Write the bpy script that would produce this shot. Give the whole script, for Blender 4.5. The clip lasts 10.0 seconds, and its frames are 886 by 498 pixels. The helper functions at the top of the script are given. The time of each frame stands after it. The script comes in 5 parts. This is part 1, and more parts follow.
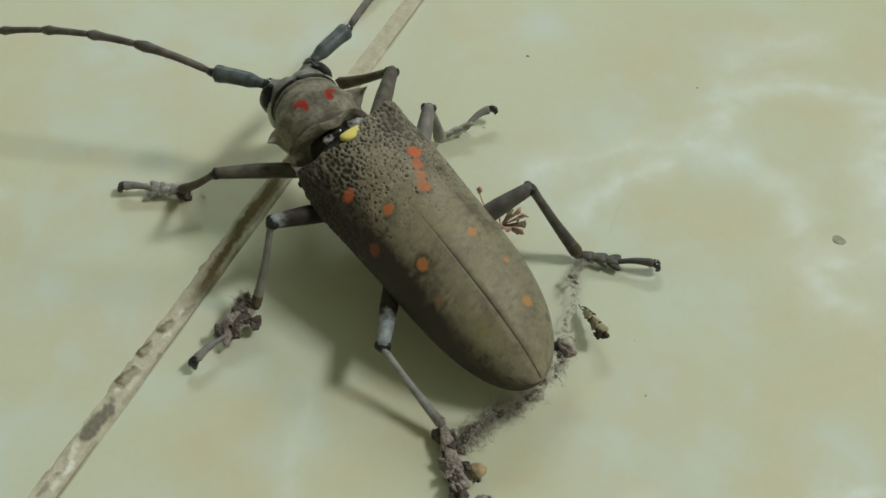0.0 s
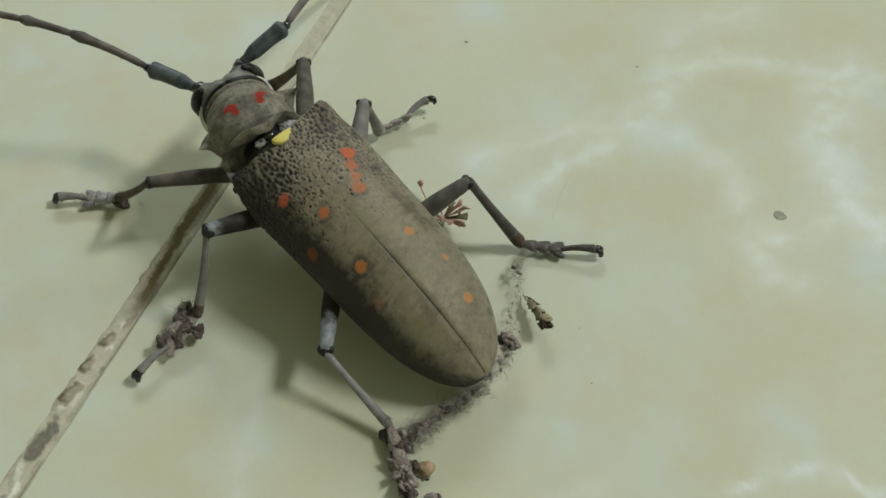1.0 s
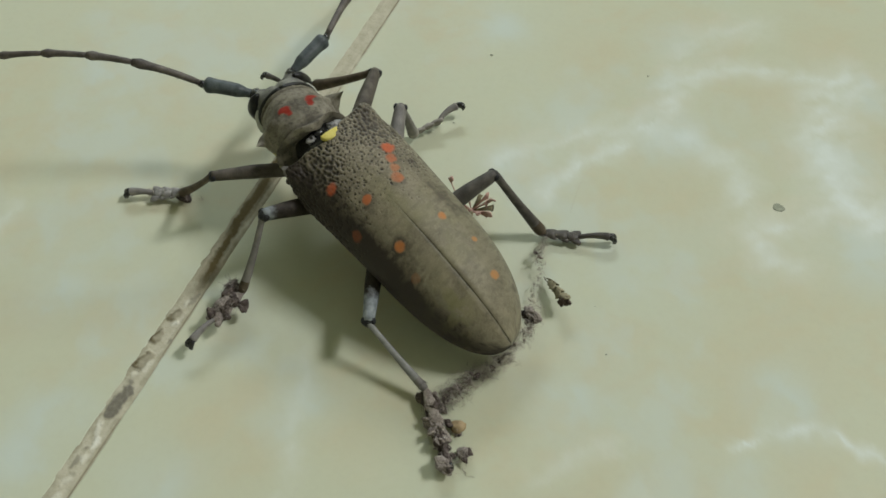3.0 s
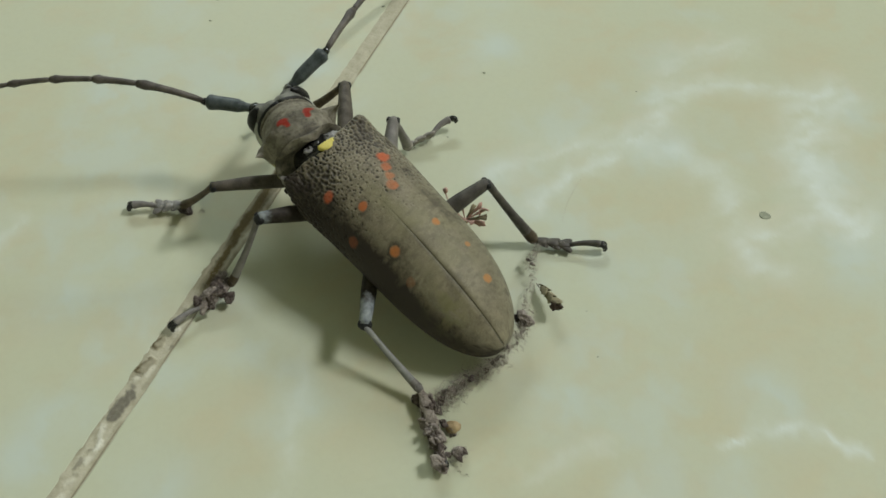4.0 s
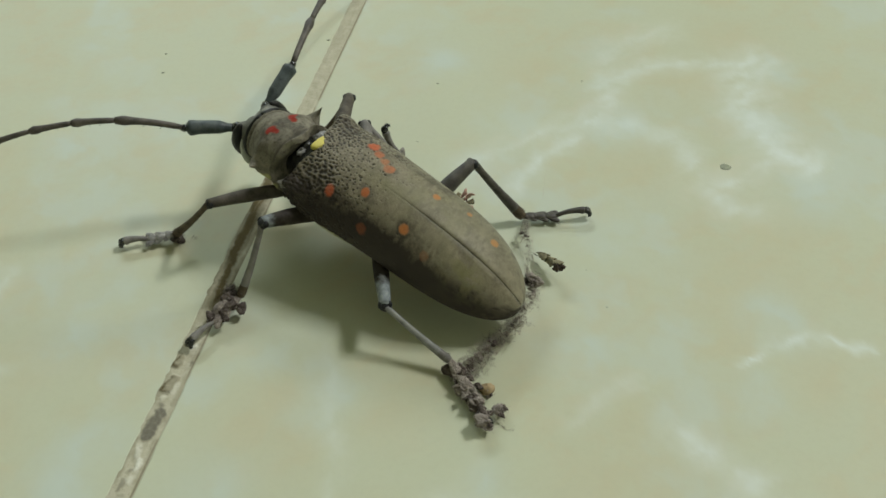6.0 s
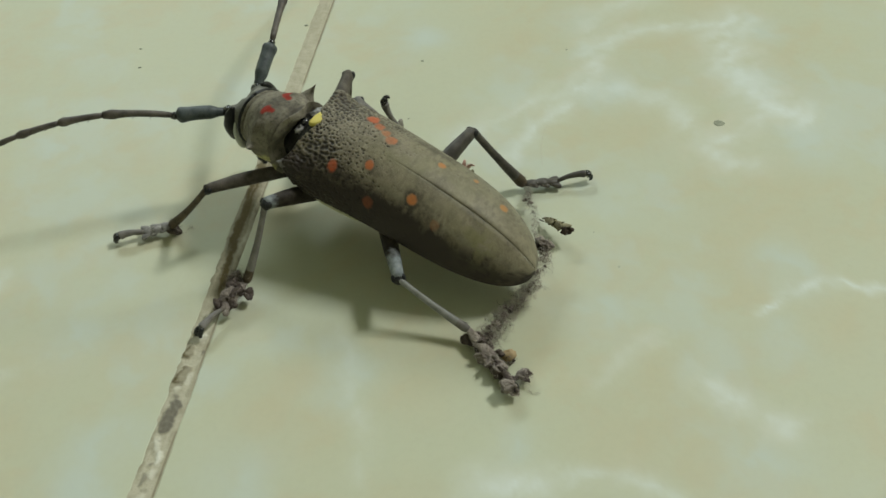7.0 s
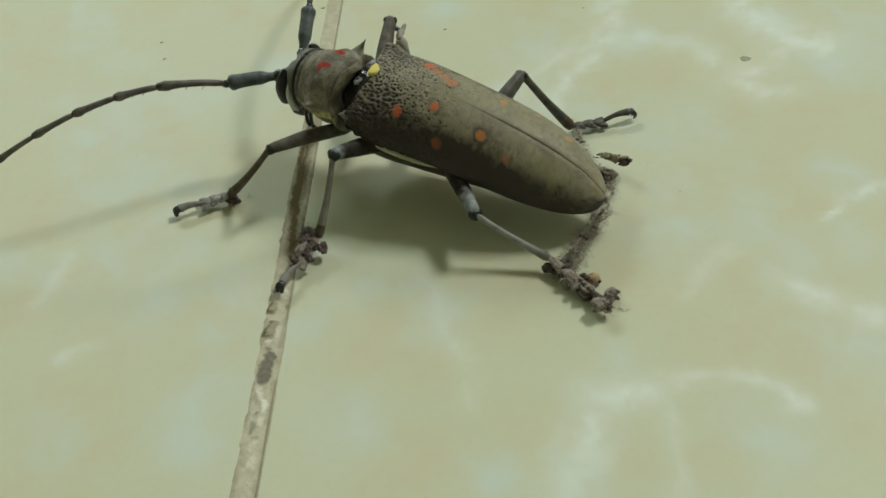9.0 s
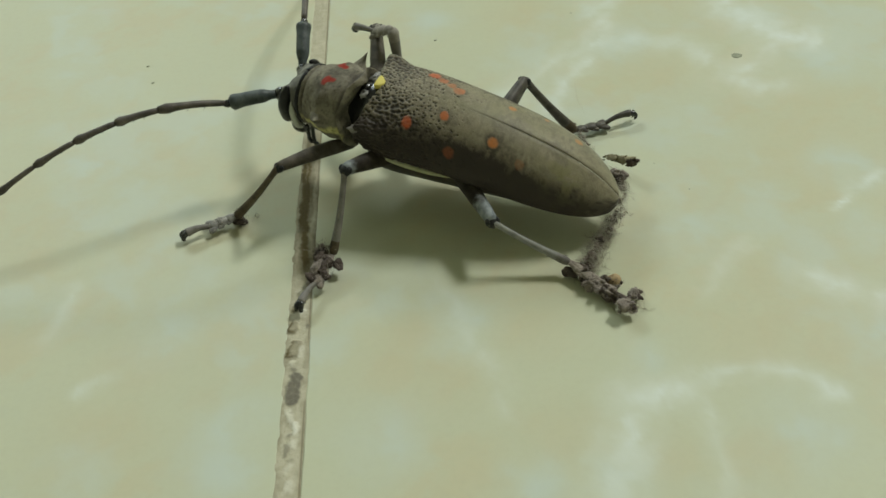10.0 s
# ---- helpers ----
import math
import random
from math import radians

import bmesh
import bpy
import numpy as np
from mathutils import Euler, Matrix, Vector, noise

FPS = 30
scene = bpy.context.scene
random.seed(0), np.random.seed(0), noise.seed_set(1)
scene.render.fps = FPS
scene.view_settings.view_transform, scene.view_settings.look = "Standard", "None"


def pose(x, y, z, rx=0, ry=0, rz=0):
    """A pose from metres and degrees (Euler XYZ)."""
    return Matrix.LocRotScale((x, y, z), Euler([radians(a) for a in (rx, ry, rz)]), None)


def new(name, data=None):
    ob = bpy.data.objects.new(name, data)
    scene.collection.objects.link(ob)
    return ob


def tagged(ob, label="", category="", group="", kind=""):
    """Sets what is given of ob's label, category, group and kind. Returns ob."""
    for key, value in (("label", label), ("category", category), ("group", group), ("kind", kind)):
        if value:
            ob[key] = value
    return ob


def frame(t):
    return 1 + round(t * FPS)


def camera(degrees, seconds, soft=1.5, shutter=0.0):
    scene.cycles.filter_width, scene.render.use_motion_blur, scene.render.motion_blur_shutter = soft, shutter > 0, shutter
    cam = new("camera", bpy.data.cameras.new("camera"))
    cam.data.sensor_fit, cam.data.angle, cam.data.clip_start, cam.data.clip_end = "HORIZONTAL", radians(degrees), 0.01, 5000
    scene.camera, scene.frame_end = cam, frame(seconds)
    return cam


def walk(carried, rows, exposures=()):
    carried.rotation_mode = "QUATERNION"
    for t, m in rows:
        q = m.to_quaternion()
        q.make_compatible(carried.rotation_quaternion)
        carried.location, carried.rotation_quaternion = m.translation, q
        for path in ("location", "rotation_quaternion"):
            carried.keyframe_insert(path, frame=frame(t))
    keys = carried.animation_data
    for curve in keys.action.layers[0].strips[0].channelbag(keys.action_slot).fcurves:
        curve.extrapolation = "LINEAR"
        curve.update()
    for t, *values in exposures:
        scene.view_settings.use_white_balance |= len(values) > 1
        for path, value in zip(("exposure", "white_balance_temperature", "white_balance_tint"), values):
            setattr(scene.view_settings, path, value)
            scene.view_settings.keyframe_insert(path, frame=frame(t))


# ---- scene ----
# camera and its path
cam = camera(50.42, 10.0, soft=1.6)
PATH = [
    (0.0, 0.01708, -0.06095, 0.10852, 35.887, -3.974, 4.189),
    (0.5, 0.02030, -0.05516, 0.10816, 34.539, -4.121, 2.074),
    (1.0, 0.02123, -0.05711, 0.11092, 33.983, -3.634, 0.979),
    (1.5, 0.02080, -0.05703, 0.11044, 34.142, -3.365, 0.879),
    (2.0, 0.01943, -0.06235, 0.11473, 34.136, -2.913, 1.304),
    (2.5, 0.01995, -0.06832, 0.11842, 35.025, -2.571, 1.635),
    (4.0, 0.02128, -0.07678, 0.11964, 38.092, -1.998, 1.295),
    (4.5, 0.02237, -0.08320, 0.11793, 40.356, -1.616, -0.635),
    (5.0, 0.01539, -0.08540, 0.11345, 41.702, -1.344, -3.359),
    (5.5, 0.00945, -0.09166, 0.11250, 43.683, -1.019, -6.410),
    (7.0, -0.00224, -0.09325, 0.10475, 44.901, 0.637, -13.860),
    (7.5, -0.00793, -0.09354, 0.10401, 44.677, 0.747, -15.560),
    (8.0, -0.01460, -0.09624, 0.10109, 45.278, 1.162, -16.665),
    (8.5, -0.01530, -0.09928, 0.09941, 46.372, 1.852, -17.966),
    (9.0, -0.02263, -0.09861, 0.09492, 47.253, 2.579, -19.741),
    (9.5, -0.02482, -0.09753, 0.09478, 47.610, 3.119, -21.728),
    (10.0, -0.03023, -0.09510, 0.09392, 47.991, 3.251, -23.649),
]
TINTS = [(0.0, -0.02, 6420, 13), (1.0, -0.03, 6300, 15.5), (2.5, -0.03, 6270, 16), (4.0, -0.02, 6340, 13), (7.0, 0, 6400, 10), (8.5, 0, 6560, 8), (10.0, 0, 6550, 8)]
walk(cam, [(t, pose(*p)) for t, *p in PATH], TINTS)

# light in a closed room: unseen ceiling lamp, and an added weaker, cooler fill
world = bpy.data.worlds.new("room_air")
scene.world = world
world.use_nodes = True
world.node_tree.nodes["Background"].inputs[0].default_value = (0.95, 1.0, 0.9, 1)
world.node_tree.nodes["Background"].inputs[1].default_value = 0.02
for watts, size, colour, place in (
    (102.0, (0.9, 0.48), (0.972, 1.0, 0.962), pose(2.33, 0.77, 2.95, 0, 0, 49.9)),
    (34.0, (1.8, 0.35), (0.86, 0.99, 1.0), pose(-0.45, 2.70, 1.85, -56, 0, 10.0)),
):
    lamp_data = bpy.data.lights.new("unseen_lamp", "AREA")
    lamp_data.shape, lamp_data.size, lamp_data.size_y = "RECTANGLE", *size
    lamp_data.energy, lamp_data.color = watts, colour
    lamp = new("unseen_lamp", lamp_data)
    lamp.matrix_world = place

MM = 0.001
V3 = Vector


# ---------------------------------------------------------------- materials
class Nodes:
    """A small wrapper to wire a Principled material."""

    def __init__(self, name):
        self.mat = bpy.data.materials.new(name)
        self.mat.use_nodes = True
        self.nt = self.mat.node_tree
        self.bsdf = self.nt.nodes["Principled BSDF"]
        self.coord = self.nt.nodes.new("ShaderNodeTexCoord").outputs["Object"]

    def link(self, a, b):
        self.nt.links.new(a, b)

    def noise(self, scale, detail=4.0, rough=0.55, vec=None):
        n = self.nt.nodes.new("ShaderNodeTexNoise")
        n.inputs["Scale"].default_value, n.inputs["Detail"].default_value = scale, detail
        n.inputs["Roughness"].default_value = rough
        self.link(vec or self.coord, n.inputs["Vector"])
        return n.outputs["Fac"]

    def ramp(self, fac, lo, hi, a=0.0, b=1.0):
        n = self.nt.nodes.new("ShaderNodeMapRange")
        n.inputs["From Min"].default_value, n.inputs["From Max"].default_value = lo, hi
        n.inputs["To Min"].default_value, n.inputs["To Max"].default_value = a, b
        self.link(fac, n.inputs["Value"])
        return n.outputs["Result"]

    def attr(self, name):
        n = self.nt.nodes.new("ShaderNodeAttribute")
        n.attribute_name = name
        return n.outputs["Fac"]

    def math(self, op, a, b):
        n = self.nt.nodes.new("ShaderNodeMath")
        n.operation = op
        for k, v in enumerate((a, b)):
            if isinstance(v, (int, float)):
                n.inputs[k].default_value = v
            else:
                self.link(v, n.inputs[k])
        return n.outputs[0]

    def mix(self, fac, a, b):
        n = self.nt.nodes.new("ShaderNodeMix")
        n.data_type = "RGBA"
        for sock, v in ((n.inputs[0], fac), (n.inputs[6], a), (n.inputs[7], b)):
            if isinstance(v, (int, float)):
                sock.default_value = v
            elif isinstance(v, tuple):
                sock.default_value = (*v, 1)
            else:
                self.link(v, sock)
        return n.outputs[2]

    def bump(self, height, strength, distance):
        n = self.nt.nodes.new("ShaderNodeBump")
        n.inputs["Strength"].default_value, n.inputs["Distance"].default_value = strength, distance
        self.link(height, n.inputs["Height"])
        self.link(n.outputs[0], self.bsdf.inputs["Normal"])

    def done(self, colour, rough=0.6, spec=0.4):
        if isinstance(colour, tuple):
            self.bsdf.inputs["Base Color"].default_value = (*colour, 1)
        else:
            self.link(colour, self.bsdf.inputs["Base Color"])
        if isinstance(rough, (int, float)):
            self.bsdf.inputs["Roughness"].default_value = rough
        else:
            self.link(rough, self.bsdf.inputs["Roughness"])
        self.bsdf.inputs["Specular IOR Level"].default_value = spec
        return self.mat


def mottled(name, dark, light, scale, rough=0.6, spec=0.35, bump=0.3, grain=6000.0, deep=0.00008):
    """A two-tone surface with coarse blotches and a fine grain."""
    m = Nodes(name)
    coarse = m.ramp(m.noise(scale), 0.35, 0.68)
    fine = m.ramp(m.noise(grain, 3.0), 0.3, 0.7)
    both = m.math("ADD", m.math("MULTIPLY", coarse, 0.65), m.math("MULTIPLY", fine, 0.35))
    m.bump(m.noise(grain, 3.0), bump, deep)
    return m.done(m.mix(both, dark, light), rough, spec)


def tile_material():
    m = Nodes("marbled_tile_glaze")
    cloud, warm, vein = m.attr("cloud"), m.attr("warm"), m.attr("vein")
    fine = m.ramp(m.noise(260.0, 6.0, 0.6), 0.35, 0.7)
    base = m.mix(m.math("MULTIPLY", warm, 0.85), (0.53, 0.55, 0.405), (0.545, 0.505, 0.345))
    base = m.mix(m.math("MULTIPLY", fine, 0.35), base, (0.56, 0.56, 0.41))
    base = m.mix(m.math("MULTIPLY", m.ramp(m.noise(900.0, 4.0, 0.6), 0.45, 0.7), 0.22), base, (0.49, 0.49, 0.345))
    base = m.mix(m.math("MULTIPLY", cloud, 0.78), base, (0.54, 0.605, 0.55))
    base = m.mix(m.math("MULTIPLY", vein, 1.2), base, (0.69, 0.74, 0.70))
    speck = m.ramp(m.noise(2600.0, 2.0), 0.74, 0.80)
    base = m.mix(m.math("MULTIPLY", speck, 0.10), base, (0.35, 0.32, 0.22))
    m.bump(m.noise(90.0, 2.0), 0.05, 0.0004)
    return m.done(base, m.ramp(fine, 0.0, 1.0, 0.46, 0.54), 0.16)


def grout_material():
    m = Nodes("dirty_cement_grout")
    base = m.mix(m.ramp(m.noise(500.0, 6.0), 0.35, 0.7), (0.455, 0.425, 0.315), (0.555, 0.525, 0.405))
    base = m.mix(m.attr("brown"), base, (0.112, 0.087, 0.038))
    base = m.mix(m.math("MULTIPLY", m.attr("grey"), m.ramp(m.noise(1500.0, 4.0), 0.3, 0.6, 0.75, 1.0)), base, (0.165, 0.152, 0.12))
    base = m.mix(m.attr("pale"), base, (0.72, 0.71, 0.61))
    base = m.mix(m.math("MULTIPLY", m.ramp(m.noise(2500.0, 4.0), 0.58, 0.7), 0.3), base, (0.2, 0.16, 0.10))
    m.bump(m.noise(1500.0, 5.0), 0.35, 0.0003)
    return m.done(base, 0.85, 0.2)


def elytron_material():
    m = Nodes("pubescent_elytron")
    base = m.mix(m.ramp(m.noise(260.0, 4.0), 0.35, 0.68), (0.158, 0.136, 0.089), (0.250, 0.222, 0.148))
    base = m.mix(m.math("MULTIPLY", m.ramp(m.noise(4200.0, 3.0), 0.4, 0.7), 0.4), base, (0.30, 0.27, 0.175))
    base = m.mix(m.math("MULTIPLY", m.ramp(m.noise(1000.0, 5.0, 0.65), 0.46, 0.66), 0.32), base, (0.125, 0.102, 0.070))
    base = m.mix(m.math("MULTIPLY", m.ramp(m.noise(3000.0, 4.0, 0.75), 0.48, 0.62), m.math("MULTIPLY", m.attr("rough_front"), 0.75)), base, (0.34, 0.285, 0.215))
    base = m.mix(m.math("MULTIPLY", m.ramp(m.noise(1900.0, 4.0, 0.7), 0.52, 0.68), m.math("MULTIPLY", m.attr("rough_front"), 0.8)), base, (0.080, 0.062, 0.050))
    # dark mottling, together with the shade painted on the flanks
    base = m.mix(m.attr("smudge_shade"), base, (0.030, 0.022, 0.018))
    base = m.mix(m.attr("moss"), base, (0.19, 0.18, 0.075))
    base = m.mix(m.attr("ring"), base, (0.030, 0.027, 0.020))
    base = m.mix(m.attr("granule"), base, (0.026, 0.020, 0.016))
    spot = m.mix(m.attr("hue"), (0.45, 0.085, 0.030), (0.47, 0.195, 0.042))
    base = m.mix(m.attr("spot"), base, spot)
    m.bump(m.noise(5200.0, 3.0), 0.35, 0.00006)
    rough = m.ramp(m.attr("granule"), 0.0, 1.0, 0.54, 0.45)
    # sheen of the fine hairs, cut where mottling or flank shade is painted
    m.link(m.ramp(m.attr("smudge_shade"), 0.0, 0.8, 0.32, 0.03), m.bsdf.inputs["Sheen Weight"])
    m.bsdf.inputs["Sheen Roughness"].default_value = 0.45
    m.bsdf.inputs["Sheen Tint"].default_value = (0.92, 1.0, 0.80, 1)
    return m.done(base, rough, 0.28)


def pronotum_material():
    m = Nodes("pubescent_pronotum")
    base = m.mix(m.ramp(m.noise(420.0, 5.0), 0.36, 0.66), (0.110, 0.098, 0.073), (0.262, 0.240, 0.182))
    base = m.mix(m.math("MULTIPLY", m.ramp(m.noise(4200.0, 3.0), 0.4, 0.7), 0.4), base, (0.24, 0.215, 0.165))
    # relief shading put into the colour: lighter ridges, darker grooves
    base = m.mix(m.math("MULTIPLY", m.attr("ridge_light"), 0.5), base, (0.28, 0.255, 0.195))
    base = m.mix(m.math("MULTIPLY", m.attr("groove_shade"), 0.45), base, (0.028, 0.023, 0.019))
    base = m.mix(m.attr("ring"), base, (0.05, 0.042, 0.03))
    base = m.mix(m.attr("pale"), base, (0.60, 0.57, 0.25))
    base = m.mix(m.math("MULTIPLY", m.ramp(m.noise(1500.0, 5.0, 0.7), 0.50, 0.66), 0.65), base, (0.050, 0.042, 0.032))
    base = m.mix(m.attr("spot"), base, (0.25, 0.022, 0.010))
    m.bump(m.noise(3800.0, 4.0), 0.45, 0.0001)
    return m.done(base, 0.7, 0.22)


def thigh_material(name, at):
    """Dark thigh whose hairy end turns white over a ragged margin."""
    m = Nodes(name)
    dark = m.mix(m.ramp(m.noise(600.0), 0.35, 0.68), (0.020, 0.016, 0.012), (0.058, 0.047, 0.037))
    white = m.mix(m.ramp(m.noise(900.0), 0.35, 0.68), (0.16, 0.18, 0.19), (0.32, 0.35, 0.355))
    edge = m.math("ADD", m.attr("along"), m.ramp(m.noise(900.0, 5.0), 0.25, 0.75, -0.06, 0.06))
    m.bump(m.noise(6000.0, 3.0), 0.3, 0.00008)
    return m.done(m.mix(m.ramp(edge, at - 0.05, at + 0.06), dark, white), 0.6, 0.2)


TILE, GROUT, ELYTRON, PRONOTUM = tile_material(), grout_material(), elytron_material(), pronotum_material()
WALL = mottled("wall_plaster", (0.44, 0.437, 0.355), (0.50, 0.497, 0.41), 3.0, 0.9, 0.2, 0.1, 40.0)
THIGH_MID, THIGH_HIND = thigh_material("middle_thigh", 0.90), thigh_material("hind_thigh", 0.72)
LEG = mottled("leg_grey_brown", (0.034, 0.030, 0.026), (0.108, 0.097, 0.082), 700.0, 0.5)
SHIN_BROWN = mottled("shin_brown", (0.052, 0.040, 0.027), (0.150, 0.118, 0.080), 600.0, 0.65, 0.2)
FOOT_GREY = mottled("foot_felt_grey", (0.10, 0.095, 0.09), (0.42, 0.41, 0.385), 1100.0, 0.85, 0.1, 0.6, 3000.0, 0.0002)
LEG_DUSTY = mottled("leg_dusty_grey", (0.20, 0.185, 0.16), (0.38, 0.355, 0.315), 500.0, 0.8, 0.15)
LEG_SILVER = mottled("leg_silver_pubescence", (0.16, 0.16, 0.15), (0.31, 0.31, 0.295), 700.0, 0.6)
LEG_PALE = mottled("leg_pale_pubescence", (0.125, 0.115, 0.105), (0.25, 0.235, 0.215), 600.0, 0.6)
FORELEG = mottled("leg_brown", (0.052, 0.044, 0.036), (0.14, 0.122, 0.098), 700.0, 0.6, 0.22)
BLACK = mottled("black_chitin", (0.006, 0.006, 0.006), (0.025, 0.025, 0.024), 900.0, 0.22, 0.6, 0.1)
KNEE = mottled("black_knee", (0.007, 0.007, 0.008), (0.028, 0.029, 0.030), 900.0, 0.5, 0.3, 0.4)
WAIST = mottled("waist_grey", (0.035, 0.034, 0.034), (0.46, 0.45, 0.43), 900.0, 0.55, 0.35, 0.5, 3000.0, 0.0002)
ANTENNA = mottled("antenna_slate", (0.020, 0.028, 0.031), (0.115, 0.135, 0.138), 600.0, 0.45)
ANTENNA_BROWN = mottled("antenna_brown", (0.040, 0.034, 0.030), (0.15, 0.13, 0.11), 500.0, 0.5)
HEAD = mottled("head_grey", (0.052, 0.052, 0.047), (0.30, 0.295, 0.255), 420.0, 0.55)
YELLOW = mottled("yellow_scutellum", (0.56, 0.47, 0.09), (0.66, 0.58, 0.16), 900.0, 0.6)
PALE = mottled("pale_band", (0.36, 0.36, 0.20), (0.55, 0.54, 0.36), 500.0, 0.6)
CHEEK = mottled("white_cheek", (0.44, 0.45, 0.38), (0.72, 0.73, 0.64), 500.0, 0.6)
EYE = mottled("faceted_black_eye", (0.004, 0.004, 0.004), (0.016, 0.016, 0.015), 900.0, 0.38, 0.3, 0.4, 9000.0)
UNDER = mottled("dark_underside", (0.030, 0.026, 0.020), (0.09, 0.08, 0.06), 400.0, 0.5)
DUST = mottled("grey_dust", (0.19, 0.16, 0.14), (0.42, 0.37, 0.325), 900.0, 0.95, 0.05, 1.0, 3200.0, 0.0004)
DUST_DARK = mottled("brown_dust", (0.055, 0.043, 0.037), (0.185, 0.152, 0.135), 900.0, 0.95, 0.05, 1.0, 3200.0, 0.0004)
FIBRE = mottled("lint_fibre", (0.42, 0.37, 0.31), (0.66, 0.60, 0.52), 500.0, 0.9, 0.1)
HUSK = mottled("dry_husk", (0.13, 0.115, 0.065), (0.34, 0.305, 0.195), 420.0, 0.8, 0.15)
HUSK_DARK = mottled("dark_husk_tip", (0.035, 0.022, 0.015), (0.10, 0.07, 0.045), 700.0, 0.7)
PETAL = mottled("dry_pink_petal", (0.38, 0.20, 0.16), (0.62, 0.45, 0.37), 700.0, 0.7, 0.2)
CRUMB = mottled("amber_crumb_skin", (0.30, 0.215, 0.115), (0.50, 0.39, 0.235), 700.0, 0.7, 0.2)
SPECK = mottled("dark_speck", (0.24, 0.255, 0.195), (0.38, 0.40, 0.305), 900.0, 0.9, 0.1)


# ---------------------------------------------------------------- mesh helpers
def vnoise(x, y, size, seed):
    """Smooth value noise in 0..1 on arrays."""
    rng = np.random.RandomState(seed)
    table = rng.rand(64, 64)
    u, v = np.asarray(x) / size, np.asarray(y) / size
    i, j = np.floor(u).astype(int), np.floor(v).astype(int)
    f, g = u - i, v - j
    f, g = f * f * (3 - 2 * f), g * g * (3 - 2 * g)
    a, b = table[i % 64, j % 64], table[(i + 1) % 64, j % 64]
    c, d = table[i % 64, (j + 1) % 64], table[(i + 1) % 64, (j + 1) % 64]
    return (a * (1 - f) + b * f) * (1 - g) + (c * (1 - f) + d * f) * g


def fbm(x, y, size, seed, octaves=4):
    total, weight = 0.0, 0.0
    for k in range(octaves):
        total = total + vnoise(x, y, size / 2**k, seed + k) * 0.55**k
        weight += 0.55**k
    return total / weight


def smooth(lo, hi, v):
    w = np.clip((np.asarray(v, float) - lo) / (hi - lo), 0, 1)
    return w * w * (3 - 2 * w)


def mesh_from(name, verts, faces, material, attrs=None, flat=False):
    """A mesh from places in millimetres."""
    me = bpy.data.meshes.new(name)
    me.from_pydata((np.asarray(verts, float) * MM).tolist(), [], faces)
    for key, values in (attrs or {}).items():
        layer = me.attributes.new(key, "FLOAT", "POINT")
        layer.data.foreach_set("value", np.asarray(values, np.float32))
    me.polygons.foreach_set("use_smooth", [not flat] * len(me.polygons))
    mats = material if isinstance(material, (list, tuple)) else [material]
    for mt in mats:
        me.materials.append(mt)
    me.update()
    return me


# the beetle's build is sheared and stretched to fit the camera's view before it is set down
VIEW_FIT = Matrix(((0.990, 0.010, -0.084, 0.00088), (-0.060, 0.994, 0.112, -0.00112), (0, 0, 1.023, 0), (0, 0, 0, 1)))


def view_fit(p):
    """A place of the beetle's build (mm), sheared to fit the camera's view."""
    return (VIEW_FIT @ (V3(p) * MM)) / MM


def body_part(name, me, label="", place=None):
    """A fixed part of the beetle's body."""
    me.transform(VIEW_FIT @ place if place is not None else VIEW_FIT)
    return part(name, me, beetle, label)


def part(name, me, parent, label="", place=None):
    ob = new(name, me)
    ob.parent = parent
    if place is not None:
        ob.matrix_basis = place
    return tagged(ob, label)


def grid_faces(n, m, wrap=False, start=0):
    """Faces of n rows of m points."""
    out = []
    for i in range(n - 1):
        for j in range(m if wrap else m - 1):
            k = (j + 1) % m
            out.append((start + i * m + j, start + i * m + k, start + (i + 1) * m + k, start + (i + 1) * m + j))
    return out


